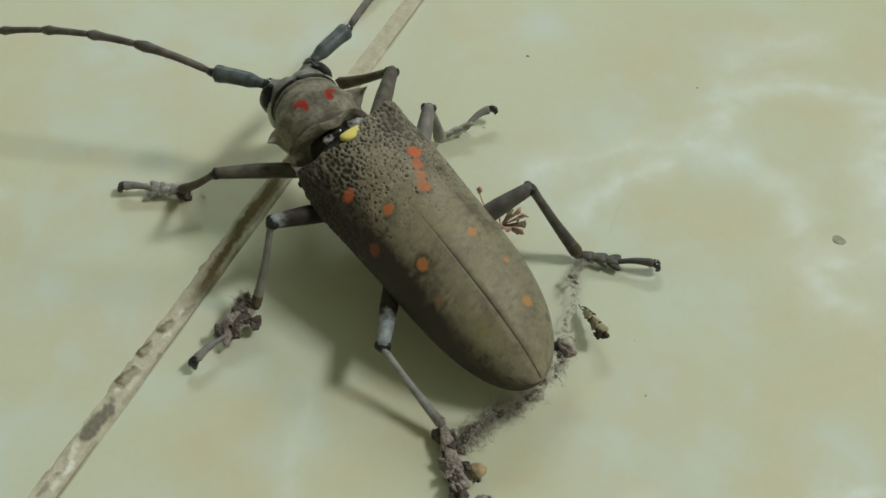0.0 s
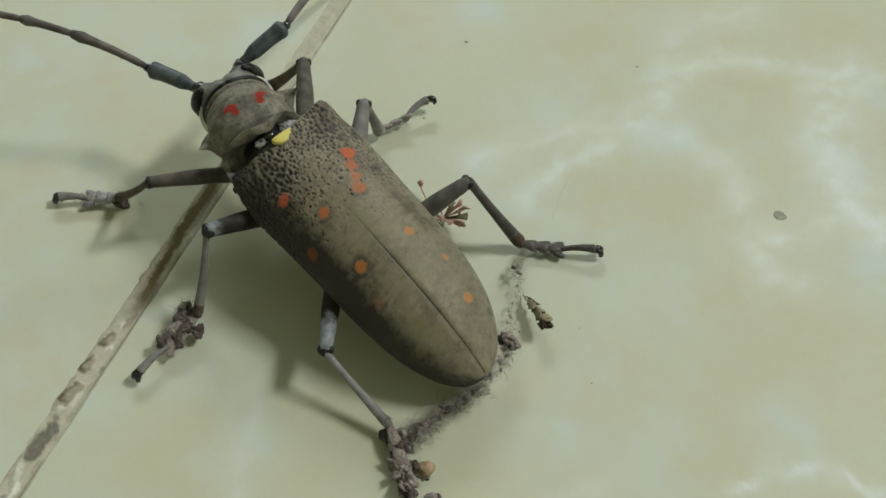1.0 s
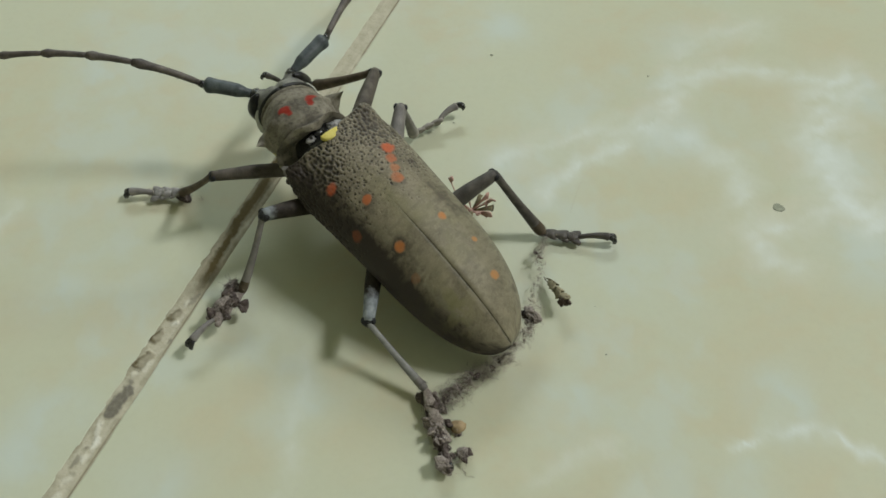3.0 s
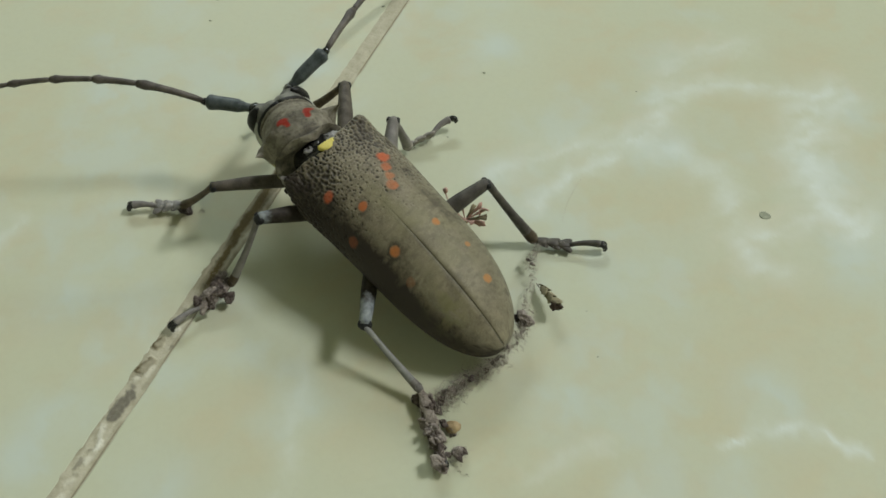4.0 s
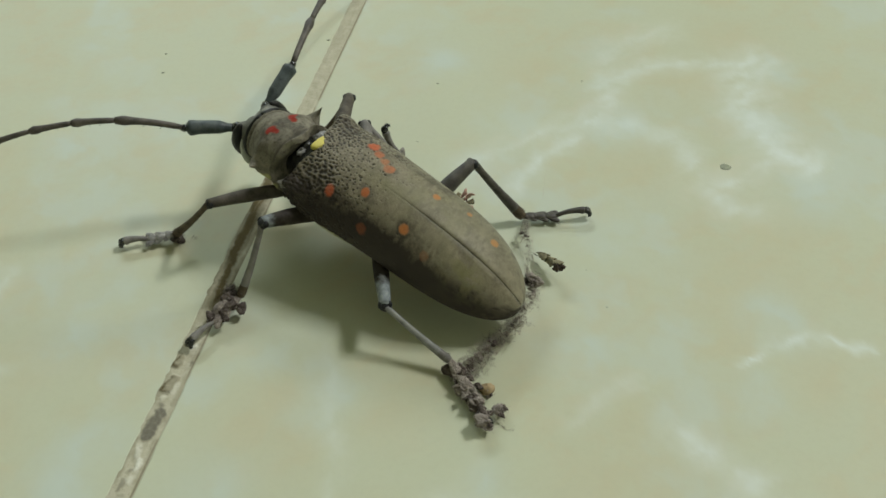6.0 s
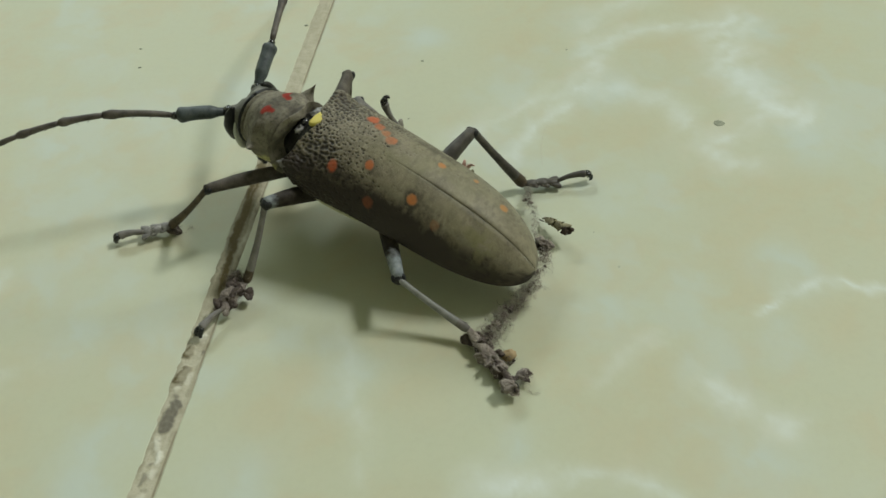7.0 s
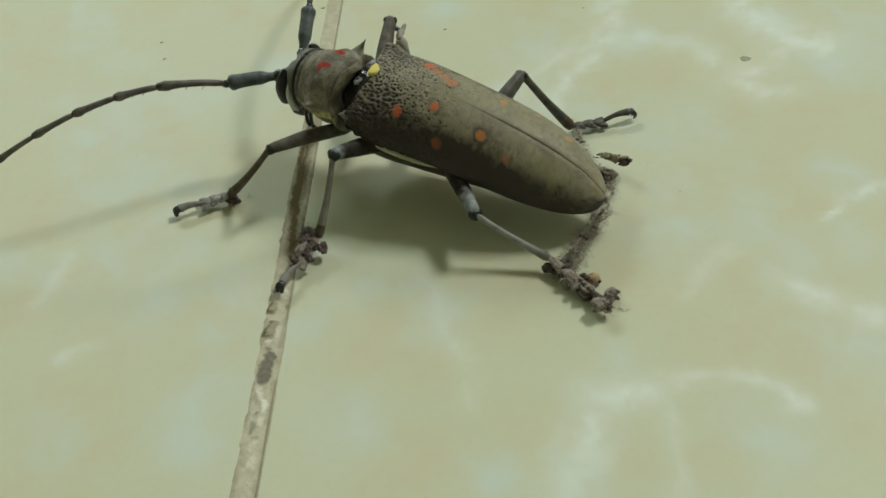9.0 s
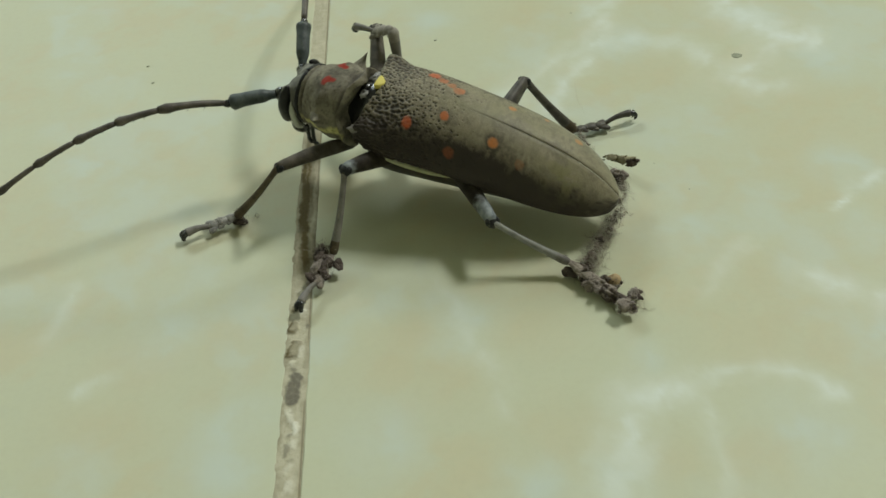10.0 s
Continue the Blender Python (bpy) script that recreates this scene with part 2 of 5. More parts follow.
class Build:
    """Collects tubes and lumps into one mesh."""

    def __init__(self):
        self.v, self.f, self.mi = [], [], []

    def add(self, verts, faces, slot=0):
        o = len(self.v)
        self.v += [tuple(p) for p in verts]
        self.f += [tuple(o + i for i in q) for q in faces]
        self.mi += [slot] * len(faces)

    def tube(self, path, radii, sides=10, slot=0, flat=1.0, up=(0, 0, 1)):
        """A capped tube along the points; flat scales its height across."""
        path = [V3(p) for p in path]
        rows = []
        for k, p in enumerate(path):
            d = (path[min(k + 1, len(path) - 1)] - path[max(k - 1, 0)]).normalized()
            side = d.cross(V3(up))
            if side.length < 0.05:
                side = d.cross(V3((1, 0.2, 0)))
            side.normalize()
            top = side.cross(d)
            for j in range(sides):
                a = 2 * math.pi * j / sides
                rows.append(p + side * (math.cos(a) * radii[k]) + top * (math.sin(a) * radii[k] * flat))
        n = len(path)
        faces = grid_faces(n, sides, True)
        faces.append(tuple(range(sides))[::-1])
        faces.append(tuple((n - 1) * sides + j for j in range(sides)))
        self.add(rows, faces, 0 if callable(slot) else slot)
        if callable(slot):
            self.mi[-len(faces) :] = [slot(k // sides / (n - 1)) for k in range((n - 1) * sides)] + [slot(0), slot(1)]

    def lump(self, at, size, seed, rough=0.3, rings=7, sides=10, slot=0):
        """An uneven rounded lump; size in x, y, z."""
        rng = random.Random(seed)
        ph = [rng.uniform(0, 6.28) for _ in range(4)]
        rows = []
        for i in range(rings):
            a = math.pi * (i + 0.25) / (rings - 0.5)
            for j in range(sides):
                b = 2 * math.pi * j / sides
                r = 1 + rough * (0.5 * math.sin(3 * b + ph[0] + 2 * a) + 0.5 * math.sin(5 * a + 2 * b + ph[1]) + 0.4 * math.sin(7 * b + ph[2] - 4 * a))
                rows.append((at[0] + size[0] * r * math.sin(a) * math.cos(b), at[1] + size[1] * r * math.sin(a) * math.sin(b), at[2] + size[2] * r * math.cos(a)))
        faces = grid_faces(rings, sides, True)
        faces += [tuple(range(sides))[::-1], tuple((rings - 1) * sides + j for j in range(sides))]
        self.add(rows, faces, slot)

    def mesh(self, name, material, flat=False):
        me = mesh_from(name, self.v, self.f, material, None, flat)
        me.polygons.foreach_set("material_index", self.mi)
        return me


def curve_points(points, steps=6):
    """Catmull-Rom through the points."""
    p = [V3(q) for q in points]
    p = [2 * p[0] - p[1]] + p + [2 * p[-1] - p[-2]]
    out = []
    for k in range(1, len(p) - 2):
        for s in range(steps):
            t = s / steps
            a, b, c, d = p[k - 1 : k + 3]
            out.append(0.5 * (2 * b + (c - a) * t + (2 * a - 5 * b + 4 * c - d) * t * t + (3 * b - a - 3 * c + d) * t**3))
    return out + [p[-2]]


def bone(a, b, hint):
    """The pose of a bone from a to b (mm): x along it, z near the hint."""
    a, b = V3(a), V3(b)
    x = (b - a).normalized()
    y = V3(hint).cross(x).normalized()
    z = x.cross(y)
    m = Matrix((x, y, z)).transposed().to_4x4()
    m.translation = a * MM
    return m


# ---------------------------------------------------------------- the room
GROUT_AT, GROUT_TURN = V3((-0.02692, -0.02881, 0)), radians(69.88 - 90)
ROOM = Matrix.Translation(GROUT_AT) @ Matrix.Rotation(GROUT_TURN, 4, "Z")


def slab(name, lo, hi, material, label, category):
    """A plain slab in the room's frame, in metres."""
    bm = bmesh.new()
    bmesh.ops.create_cube(bm, size=1.0)
    for v in bm.verts:
        v.co = [lo[k] + (v.co[k] + 0.5) * (hi[k] - lo[k]) for k in range(3)]
    me = bpy.data.meshes.new(name)
    bm.to_mesh(me)
    me.materials.append(material)
    ob = new(name, me)
    ob.matrix_world = ROOM
    return tagged(ob, label, category, "", "structure")


X0, X1, Y0, Y1, H = -2.0, 3.4, -2.0, 3.0, 3.1
slab("wall_west", (X0 - 0.1, Y0, -0.01), (X0, Y1, H), WALL, "plain pale plastered wall of the room", "wall")
slab("wall_east", (X1, Y0, -0.01), (X1 + 0.1, Y1, H), WALL, "plain pale plastered wall of the room", "wall")
slab("wall_south", (X0 - 0.1, Y0 - 0.1, -0.01), (X1 + 0.1, Y0, H), WALL, "plain pale plastered wall of the room", "wall")
slab("wall_north", (X0 - 0.1, Y1, -0.01), (X1 + 0.1, Y1 + 0.1, H), WALL, "plain pale plastered wall of the room", "wall")
slab("ceiling", (X0 - 0.1, Y0 - 0.1, H), (X1 + 0.1, Y1 + 0.1, H + 0.1), WALL, "plain pale ceiling", "ceiling")

# Veins of the marbled glaze, as strokes in millimetres: width, strength, then points.
VEINS_FAR = [
    (1.5, 0.45, [(32, 34), (39, 38), (47, 41), (56, 44), (62, 48), (64, 56), (67, 65), (72, 70), (81, 72)]),
    (1.1, 0.75, [(62, 48), (64, 55), (73, 60), (79, 59), (89, 58), (95, 58)]),
    (0.8, 0.75, [(39, 28), (45, 34), (51, 38), (56, 43), (62, 48)]),
]
VEINS_RIGHT = [
    (1.4, 0.55, [(56, 43), (64, 41), (71, 36), (72, 30), (72, 22), (75, 16), (79, 15)]),
    (2.2, 0.85, [(95, 57), (90, 51), (88, 45), (87, 36), (88, 30), (92, 25)]),
    (1.7, 0.55, [(88, 30), (83, 25), (78, 23), (72, 23)]),
    (0.4, 0.80, [(63, -16), (67, -15), (69, -13), (74, -13), (79, -13), (82, -15), (84, -16)]),
]
VEINS_NEAR = [
    (1.2, 0.75, [(7, -45), (12, -40), (15, -36), (17, -33), (20, -34), (24, -36)]),
    (0.7, 0.75, [(24, -36), (30, -36), (34, -37), (38, -40), (39, -44)]),
    (0.6, 0.40, [(25, -37), (23, -42), (19, -50)]),
    (0.9, 0.65, [(50, -25), (52, -28), (54, -30), (56, -33), (58, -35)]),
    (0.7, 0.35, [(36, -22), (42, -18), (47, -17)]),
    (0.7, 0.30, [(3, -6), (4, -21), (2, -28)]),
    (0.7, 0.35, [(-46, 20), (-48, 15), (-50, 11)]),
    (0.4, 0.55, [(-47, -1), (-45, -1), (-43, -1)]),
]
CLOUDS = [(32, 68, 5.5), (33, 33, 5), (62, 41, 6), (41, -9, 6), (72, -9, 5), (63, -22, 4), (90, 18, 6.5), (99, 54, 5), (64, 66, 5), (0, -40, 3.5), (33, -47, 5.5), (-29, -17, 5.5), (2, -15, 3), (22, -28, 3), (-39, 51, 5), (10, -44, 3.5), (3, -8, 3), (-32, -22, 5), (-15, -26, 5.5), (-36, 46, 3), (-3, 58, 7), (3, -12, 4.5), (-35, 4, 5.5), (52, -40, 6), (100, 30, 6)]
WARMS = [(50, 61, 8), (74, 66, 5.5), (95, 66, 9), (48, 52, 5), (81, 52, 9), (96, 42, 7.5), (80, 38, 4.5), (55, 37, 3), (65, 36, 3), (61, 29, 9), (64, -3, 7), (73, 2, 10), (80, 10, 7.5), (36, -11, 4), (74, -19, 6), (16, -44, 3.8), (-6, -35, 5), (6, -35, 5)]
WARMS_NEAR = [(44, -39, 4), (-46, -10, 6.5), (-26, -1, 6), (-8, -15, 6), (-50, 28, 6), (36, -32, 6.5), (46, -24, 6), (55, -21, 4), (-3, -19, 6), (-39, 0, 6), (-27, 46, 7), (-45, 36, 6.5), (-52, 49, 5), (-25, 57, 5), (-4, -12, 5), (12, -17, 5)]


def marble(x, y):
    """The glaze's pattern at places in millimetres: soft brushed veins, pale clouds and warm patches."""
    wx = x + 3.2 * (fbm(x, y, 9.0, 3) - 0.5) + 2.6 * (fbm(x, y, 2.6, 5) - 0.5)
    wy = y + 3.2 * (fbm(x, y, 9.0, 9) - 0.5) + 2.6 * (fbm(x, y, 2.6, 15) - 0.5)
    brush = fbm(0.9 * wx + 0.5 * wy, 2.2 * wy - 1.2 * wx, 5.0, 25)
    vein = np.zeros_like(x)
    for width, strength, pts in VEINS_FAR + VEINS_RIGHT + VEINS_NEAR:
        d = np.full_like(x, 1e9)
        for (ax, ay), (bx, by) in zip(pts, pts[1:]):
            t = np.clip(((wx - ax) * (bx - ax) + (wy - ay) * (by - ay)) / ((bx - ax) ** 2 + (by - ay) ** 2), 0, 1)
            d = np.minimum(d, np.hypot(wx - ax - t * (bx - ax), wy - ay - t * (by - ay)))
        vary = 0.25 + 0.55 * fbm(x, y, 5.0, 21) + 1.3 * (brush - 0.40)
        vein = np.maximum(vein, strength * vary * (0.66 * np.exp(-((d / (2.6 * width)) ** 2)) + 0.22 * np.exp(-((d / (0.9 * width)) ** 2))))
    wisp = smooth(0.38, 0.66, fbm(wx, wy, 5.5, 57))
    cloud = 0.55 * smooth(0.50, 0.72, fbm(wx, wy, 18.0, 51)) * (0.35 + 0.75 * wisp)
    for cx, cy, r in CLOUDS:
        cloud = np.maximum(cloud, (0.45 + 0.55 * wisp) * np.exp(-(((wx - cx) ** 2 + (wy - cy) ** 2) / r**2)))
    warm = 0.65 * smooth(0.42, 0.66, fbm(wx, wy, 12.0, 71)) * (0.5 + 0.8 * smooth(0.35, 0.62, brush))
    for cx, cy, r in WARMS + WARMS_NEAR:
        warm = np.maximum(warm, (0.65 + 0.35 * smooth(0.35, 0.62, brush)) * np.exp(-(((wx - cx) ** 2 + (wy - cy) ** 2) / r**2)))
    return np.clip(vein, 0, 1), np.clip(cloud, 0, 1), np.clip(warm * (1 - 0.8 * cloud) * (1 - vein), 0, 1)


TILE_SIZE, JOINT = 400.0, 3.0


def tile_mesh(side):
    """A tile beside the joint, in the room's frame (mm): fine where the camera passes."""
    near = np.concatenate([[0, 0.10, 0.25, 0.5], np.arange(1.1, 135 if side > 0 else 80, 0.6)])
    u = np.concatenate([near, np.linspace(near[-1] + 8, TILE_SIZE, 18)])
    v = np.concatenate([np.linspace(-150, -62, 10), np.arange(-60, 150, 0.6), np.linspace(155, 250, 10)])
    uu, vv = np.meshgrid(u, v, indexing="ij")
    edge = np.where(uu < 0.6, 1.0, 0.0)
    ragged = (fbm(vv, vv * 0 + side * 9, 2.2, 81 + side) - 0.5) * (0.4 if side > 0 else 0.7)
    x = side * (JOINT / 2 + uu + edge * ragged * (0.6 - np.minimum(uu, 0.6)) / 0.6)
    z = -0.03 * np.exp(-((uu / 0.2) ** 1.0))
    z = np.where(uu == 0, -1.6, z)
    verts = np.stack([x, vv, z], -1).reshape(-1, 3)
    c, s = math.cos(GROUT_TURN), math.sin(GROUT_TURN)
    wx = (c * x - s * vv + GROUT_AT.x / MM).ravel()
    wy = (s * x + c * vv + GROUT_AT.y / MM).ravel()
    vein, cloud, warm = marble(wx, wy)
    faces = grid_faces(len(u), len(v))
    if side < 0:
        faces = [q[::-1] for q in faces]
    faces = [q[::-1] for q in faces]
    return mesh_from("tile", verts, faces, TILE, {"vein": vein, "cloud": cloud, "warm": warm})


def grout_mesh():
    """The joint between the two tiles: an uneven strip of dirty cement."""
    u = np.linspace(-2.4, 2.4, 33)
    v = np.concatenate([np.linspace(-150, -62, 8), np.arange(-60, 150, 0.16), np.linspace(152, 250, 8)])
    uu, vv = np.meshgrid(u, v, indexing="ij")
    # bent coordinates give every stain and clod an uneven outline
    bu = uu + 0.9 * (fbm(uu, vv, 1.3, 131) - 0.5) + 0.35 * (fbm(uu, vv, 0.45, 132) - 0.5)
    bv = vv + 1.6 * (fbm(uu, vv, 1.7, 133) - 0.5) + 0.5 * (fbm(uu, vv, 0.5, 134) - 0.5)

    def streak_of(au, av, cu, cv, r, soft=0.35):
        """1 within r of the stroke from a to c, falling off softly."""
        t = np.clip(((bu - au) * (cu - au) + (bv - av) * (cv - av)) / ((cu - au) ** 2 + (cv - av) ** 2 + 1e-6), 0, 1)
        return smooth(r + soft, r - soft, np.hypot(bu - au - t * (cu - au), bv - av - t * (cv - av)))

    z = 0.02 + 0.20 * (1 - 0.75 * smooth(45, 75, vv)) * (fbm(uu, vv, 1.6, 101, 5) - 0.5) - np.where(uu < 0, 0.02, 0.06) * np.abs(uu / 1.5) ** 6
    low = smooth(38, 32, vv)
    # brown clods that stand over the broken edge of the tile, darker round their rims
    clods, rims = np.zeros_like(uu), np.zeros_like(uu)
    for au, av, cu, cv, r in [(-0.75, 22.8, -0.2, 24.6, 0.72), (-0.85, 26.8, -0.85, 28.3, 0.60), (-0.5, 31.2, -0.3, 32.4, 0.55)]:
        inside = streak_of(au, av, cu, cv, r, 0.22)
        clods = np.maximum(clods, inside)
        rims = np.maximum(rims, inside * (1 - streak_of(au + 0.25, av + 0.3, cu + 0.25, cv + 0.2, r - 0.15, 0.35)))
    # dark stain and the small marks round it
    grey = np.maximum(streak_of(-0.35, 14.6, 0.0, 18.6, 0.90, 0.22), 0.8 * streak_of(-0.35, 19.2, -0.35, 19.7, 0.32))
    for au, av, cu, cv, r, k in [(1.35, 27.6, 1.4, 28.0, 0.2, 0.8), (-0.7, 6.0, -0.5, 7.6, 0.24, 0.65), (-0.45, 8.8, 0.0, 9.2, 0.16, 0.7), (-0.2, 5.0, 0.6, 5.2, 0.2, 0.35), (-0.9, 21.7, -0.4, 21.7, 0.18, 0.7), (0.7, 34.0, 0.9, 36.0, 0.3, 0.6)]:
        grey = np.maximum(grey, k * streak_of(au, av, cu, cv, r, 0.2))
    # bits of clean white cement
    pale = np.zeros_like(uu)
    for au, av, cu, cv, r, k in [(0.42, 9.3, 0.25, 10.6, 0.36, 1.0), (-0.6, 12.7, -0.1, 11.2, 0.42, 0.55), (0.1, 7.3, 0.25, 8.1, 0.42, 0.55), (0.2, 30.2, 0.5, 30.7, 0.30, 0.8), (0.1, 33.9, 0.2, 34.4, 0.2, 0.7), (-0.9, 20.6, -0.5, 21.0, 0.3, 0.45), (0.2, 22.4, 0.5, 23.4, 0.35, 0.4), (0.0, 1.0, 0.1, 2.0, 0.42, 0.5), (-0.3, 3.6, 0.2, 4.2, 0.36, 0.4)]:
        pale = np.maximum(pale, k * streak_of(au, av, cu, cv, r, 0.28))
    pale = pale * (1 - grey)
    # a browner stretch under the beetle, streaked lengthwise, crossing from edge to edge
    thread = fbm(bu * 2.6, vv * 0.22, 1.4, 115, 5)
    middle = np.interp(vv, [30, 38, 46, 58, 80], [0.9, 0.6, -0.1, -0.55, -0.4])
    stretch_on = smooth(33, 41, vv) * smooth(80, 64, vv)
    brown_stretch = stretch_on * np.clip(0.48 + 0.60 * np.exp(-(((bu - middle) / 0.75) ** 2)) + 1.1 * (thread - 0.5), 0.08, 1)
    stain = smooth(0.50, 0.68, fbm(uu * 1.2, vv * 0.6, 3.4, 111))
    edges = smooth(0.75, 1.35, np.abs(bu + 0.1)) * smooth(0.36, 0.62, fbm(uu * 0.2, vv, 2.6, 118))
    brown = np.clip(0.42 * clods + 0.45 * rims + 0.22 * stain * (0.4 + 0.6 * low) + 0.30 * edges * low + brown_stretch + 0.22 * smooth(0.42, 0.6, thread) * smooth(60, 76, vv), 0, 1) * (1 - 0.6 * smooth(76, 92, vv))
    # a thin dark shrinkage line beside the sound edge
    crack = np.exp(-(((uu - 1.35) / 0.13) ** 2)) * smooth(0.25, 0.5, fbm(uu * 0, vv, 9.0, 141))
    z = z + 0.20 * clods * (0.5 + fbm(uu, vv, 0.7, 134)) + 0.10 * grey + 0.16 * pale * (0.5 + fbm(uu, vv, 0.5, 137)) - 0.15 * crack
    brown = np.maximum(brown, 0.7 * crack)
    verts = np.stack([uu, vv, z], -1).reshape(-1, 3)
    faces = [q[::-1] for q in grid_faces(len(u), len(v))]
    return mesh_from("grout", verts, faces, GROUT, {"brown": brown.ravel(), "grey": grey.ravel(), "pale": pale.ravel()})


def floor_and_tiles():
    floor = slab("floor", (X0, Y0, -0.02), (X1, Y1, -0.0014), GROUT, "marbled cream ceramic tile floor with dirty grout", "floor")
    part("tile", tile_mesh(1), floor, "cream tile with white clouded veins")
    part("tile", tile_mesh(-1), floor, "cream tile with faint marbling")
    part("grout", grout_mesh(), floor, "brown cement joint with crumbs and pale patches")
    # the rest of the floor: plain square tiles on the same pitch
    bm = bmesh.new()
    bmesh.ops.create_cube(bm, size=1.0)
    for vert in bm.verts:
        vert.co = (vert.co.x * TILE_SIZE * MM, vert.co.y * (TILE_SIZE - JOINT) * MM, -0.0007 + vert.co.z * 0.0013)
    far = bpy.data.meshes.new("tile")
    bm.to_mesh(far)
    far.materials.append(TILE)
    pitch = (TILE_SIZE + JOINT) * MM
    for i in range(-5, 9):
        for j in range(-6, 9):
            if i in (-1, 0) and j == 0:
                continue
            # the outer rows are cut to meet the walls
            cx, cy, half = (i + 0.5) * pitch, 0.050 + j * TILE_SIZE * MM, TILE_SIZE * MM / 2
            lo_x, hi_x = max(cx - half, X0), min(cx + half, X1)
            lo_y, hi_y = max(cy - half, Y0), min(cy + half, Y1)
            if hi_x - lo_x > 0.01 and hi_y - lo_y > 0.01:
                size = Matrix.Diagonal(((hi_x - lo_x) / (2 * half), (hi_y - lo_y) / (2 * half), 1, 1))
                part("tile", far, floor, "", pose((lo_x + hi_x) / 2, (lo_y + hi_y) / 2, 0) @ size)
    return floor


floor_and_tiles()

# ---------------------------------------------------------------- the beetle
beetle = tagged(new("longhorn_beetle"), "large grey-brown longhorn beetle with orange spots standing across a tile joint", "beetle")
beetle.matrix_world = pose(0.017, 0.012, 0, 0, 0, 139.91)

# body frame of the wing cases: long axis x, seam near y = 1.4 - 0.02 x, leaning to its left
TOP = [(16.5, 19.3), (12, 19.2), (3.6, 18.2), (-4, 16.2), (-12, 13.2), (-18, 10.0), (-21, 7.7), (-23.2, 5.2)]
RIM = [(16.5, 13.2), (8, 12.2), (0, 10.7), (-8, 8.7), (-14, 7.0), (-20, 5.0), (-23.2, 4.0)]
TOP_FIT = np.polyfit([p[0] for p in TOP], [p[1] for p in TOP], 5)
RIM_FIT = np.polyfit([p[0] for p in RIM], [p[1] for p in RIM], 3)
LEAN = radians(12.0)


def wing_case_surface(s, a):
    """A place on the wing cases: s from front to tip, a from -1 (right rim) over 0 (seam) to 1 (left rim)."""
    s, a = np.asarray(s, float), np.asarray(a, float)
    b = np.clip((s - 0.22) / 0.78, 0, 1)
    w = 9.45 * np.sqrt(np.clip(1 - b**3.3, 0.0, 1)) - 1.1 * np.clip(1 - s / 0.16, 0, 1) ** 2
    w = w - np.where(a < 0, 0.75, 0.45) * np.exp(-(((s - 0.45) / 0.27) ** 2))
    x = 16.7 - 39.7 * s
    top, rim = np.polyval(TOP_FIT, x), np.polyval(RIM_FIT, x)
    phi = np.abs(a) * radians(94)
    sy, cz = np.sin(phi), np.cos(phi)
    y = np.sign(a) * w * np.abs(sy)
    z = rim + (top - rim) * np.sign(cz) * np.abs(cz) ** np.where(a < 0, 1.0 + 0.2 * s, 1.4)
    # blunt shoulders and a front edge that sweeps back to the shield
    aa = np.abs(a)
    hump = np.exp(-(((s - 0.035) / 0.05) ** 2) - ((aa - 0.60) / 0.16) ** 2)
    z = z + np.where(a < 0, 1.2, 0.9) * hump
    x = x + (np.where(a < 0, 0.4, 1.2) * hump - 1.8 * np.exp(-((aa / 0.18) ** 2))) * np.clip(1 - s / 0.10, 0, 1)
    z = z + np.where(a < 0, 0.2 * np.exp(-(((s - 0.13) / 0.16) ** 2)), 1.15 - 0.9 * s) * np.sin(phi) ** 2
    y = y + np.where(a < 0, -1.0, 0.5) * hump
    # the front margin turns down into the gap
    z = z - 1.6 * np.clip(1 - s / 0.022, 0, 1) ** 1.5 * smooth(0.95, 0.6, aa)
    z = z + 1.2 * np.clip(1 - s / 0.05, 0, 1) ** 2 * smooth(0.75, 1.0, aa)
    z = z - 0.10 * np.exp(-((np.abs(y) / 0.13) ** 2)) * smooth(0.3, 0.7, s)
    z = z + 0.06 * np.exp(-(((np.abs(y) - 0.7) / 0.5) ** 2)) * smooth(0.5, 0.8, s)
    c, q = math.cos(LEAN), math.sin(LEAN)
    mid = 0.5 * (top + rim)
    y2, z2 = c * y + q * (z - mid), mid - q * y + c * (z - mid)
    return x, y2 + 1.15 - 0.02 * x, z2


# spots: x, y, radius along, radius across, strength, hue (0 red, 1 orange), dark ring
SPOTS = [
    (9.0, 6.5, 1.0, 0.92, 1.0, 0.05, 0.5),
    (3.8, 4.2, 0.85, 0.85, 0.9, 0.35, 0.4),
    (-4.0, 5.4, 0.95, 0.88, 0.9, 0.65, 0.8),
    (2.0, 8.1, 1.0, 0.62, 0.36, 0.25, 1.0),
    (-8.4, 6.5, 0.8, 0.75, 0.24, 0.5, 0.3),
    (-5.1, -2.15, 0.75, 0.8, 0.9, 0.85, 0.3),
    (-10.1, -3.7, 0.5, 0.5, 0.65, 0.95, 0.0),
    (-15.5, -2.4, 0.8, 0.85, 0.8, 1.0, 0.1),
    (7.7, -3.8, 1.2, 1.2, 1.0, 0.1, 0.2),
    (6.0, -2.8, 0.95, 1.0, 0.75, 0.25, 0.1),
    (4.5, -2.0, 0.9, 0.95, 0.6, 0.45, 0.1),
    (3.1, -1.2, 1.05, 1.05, 0.8, 0.4, 0.2),
]


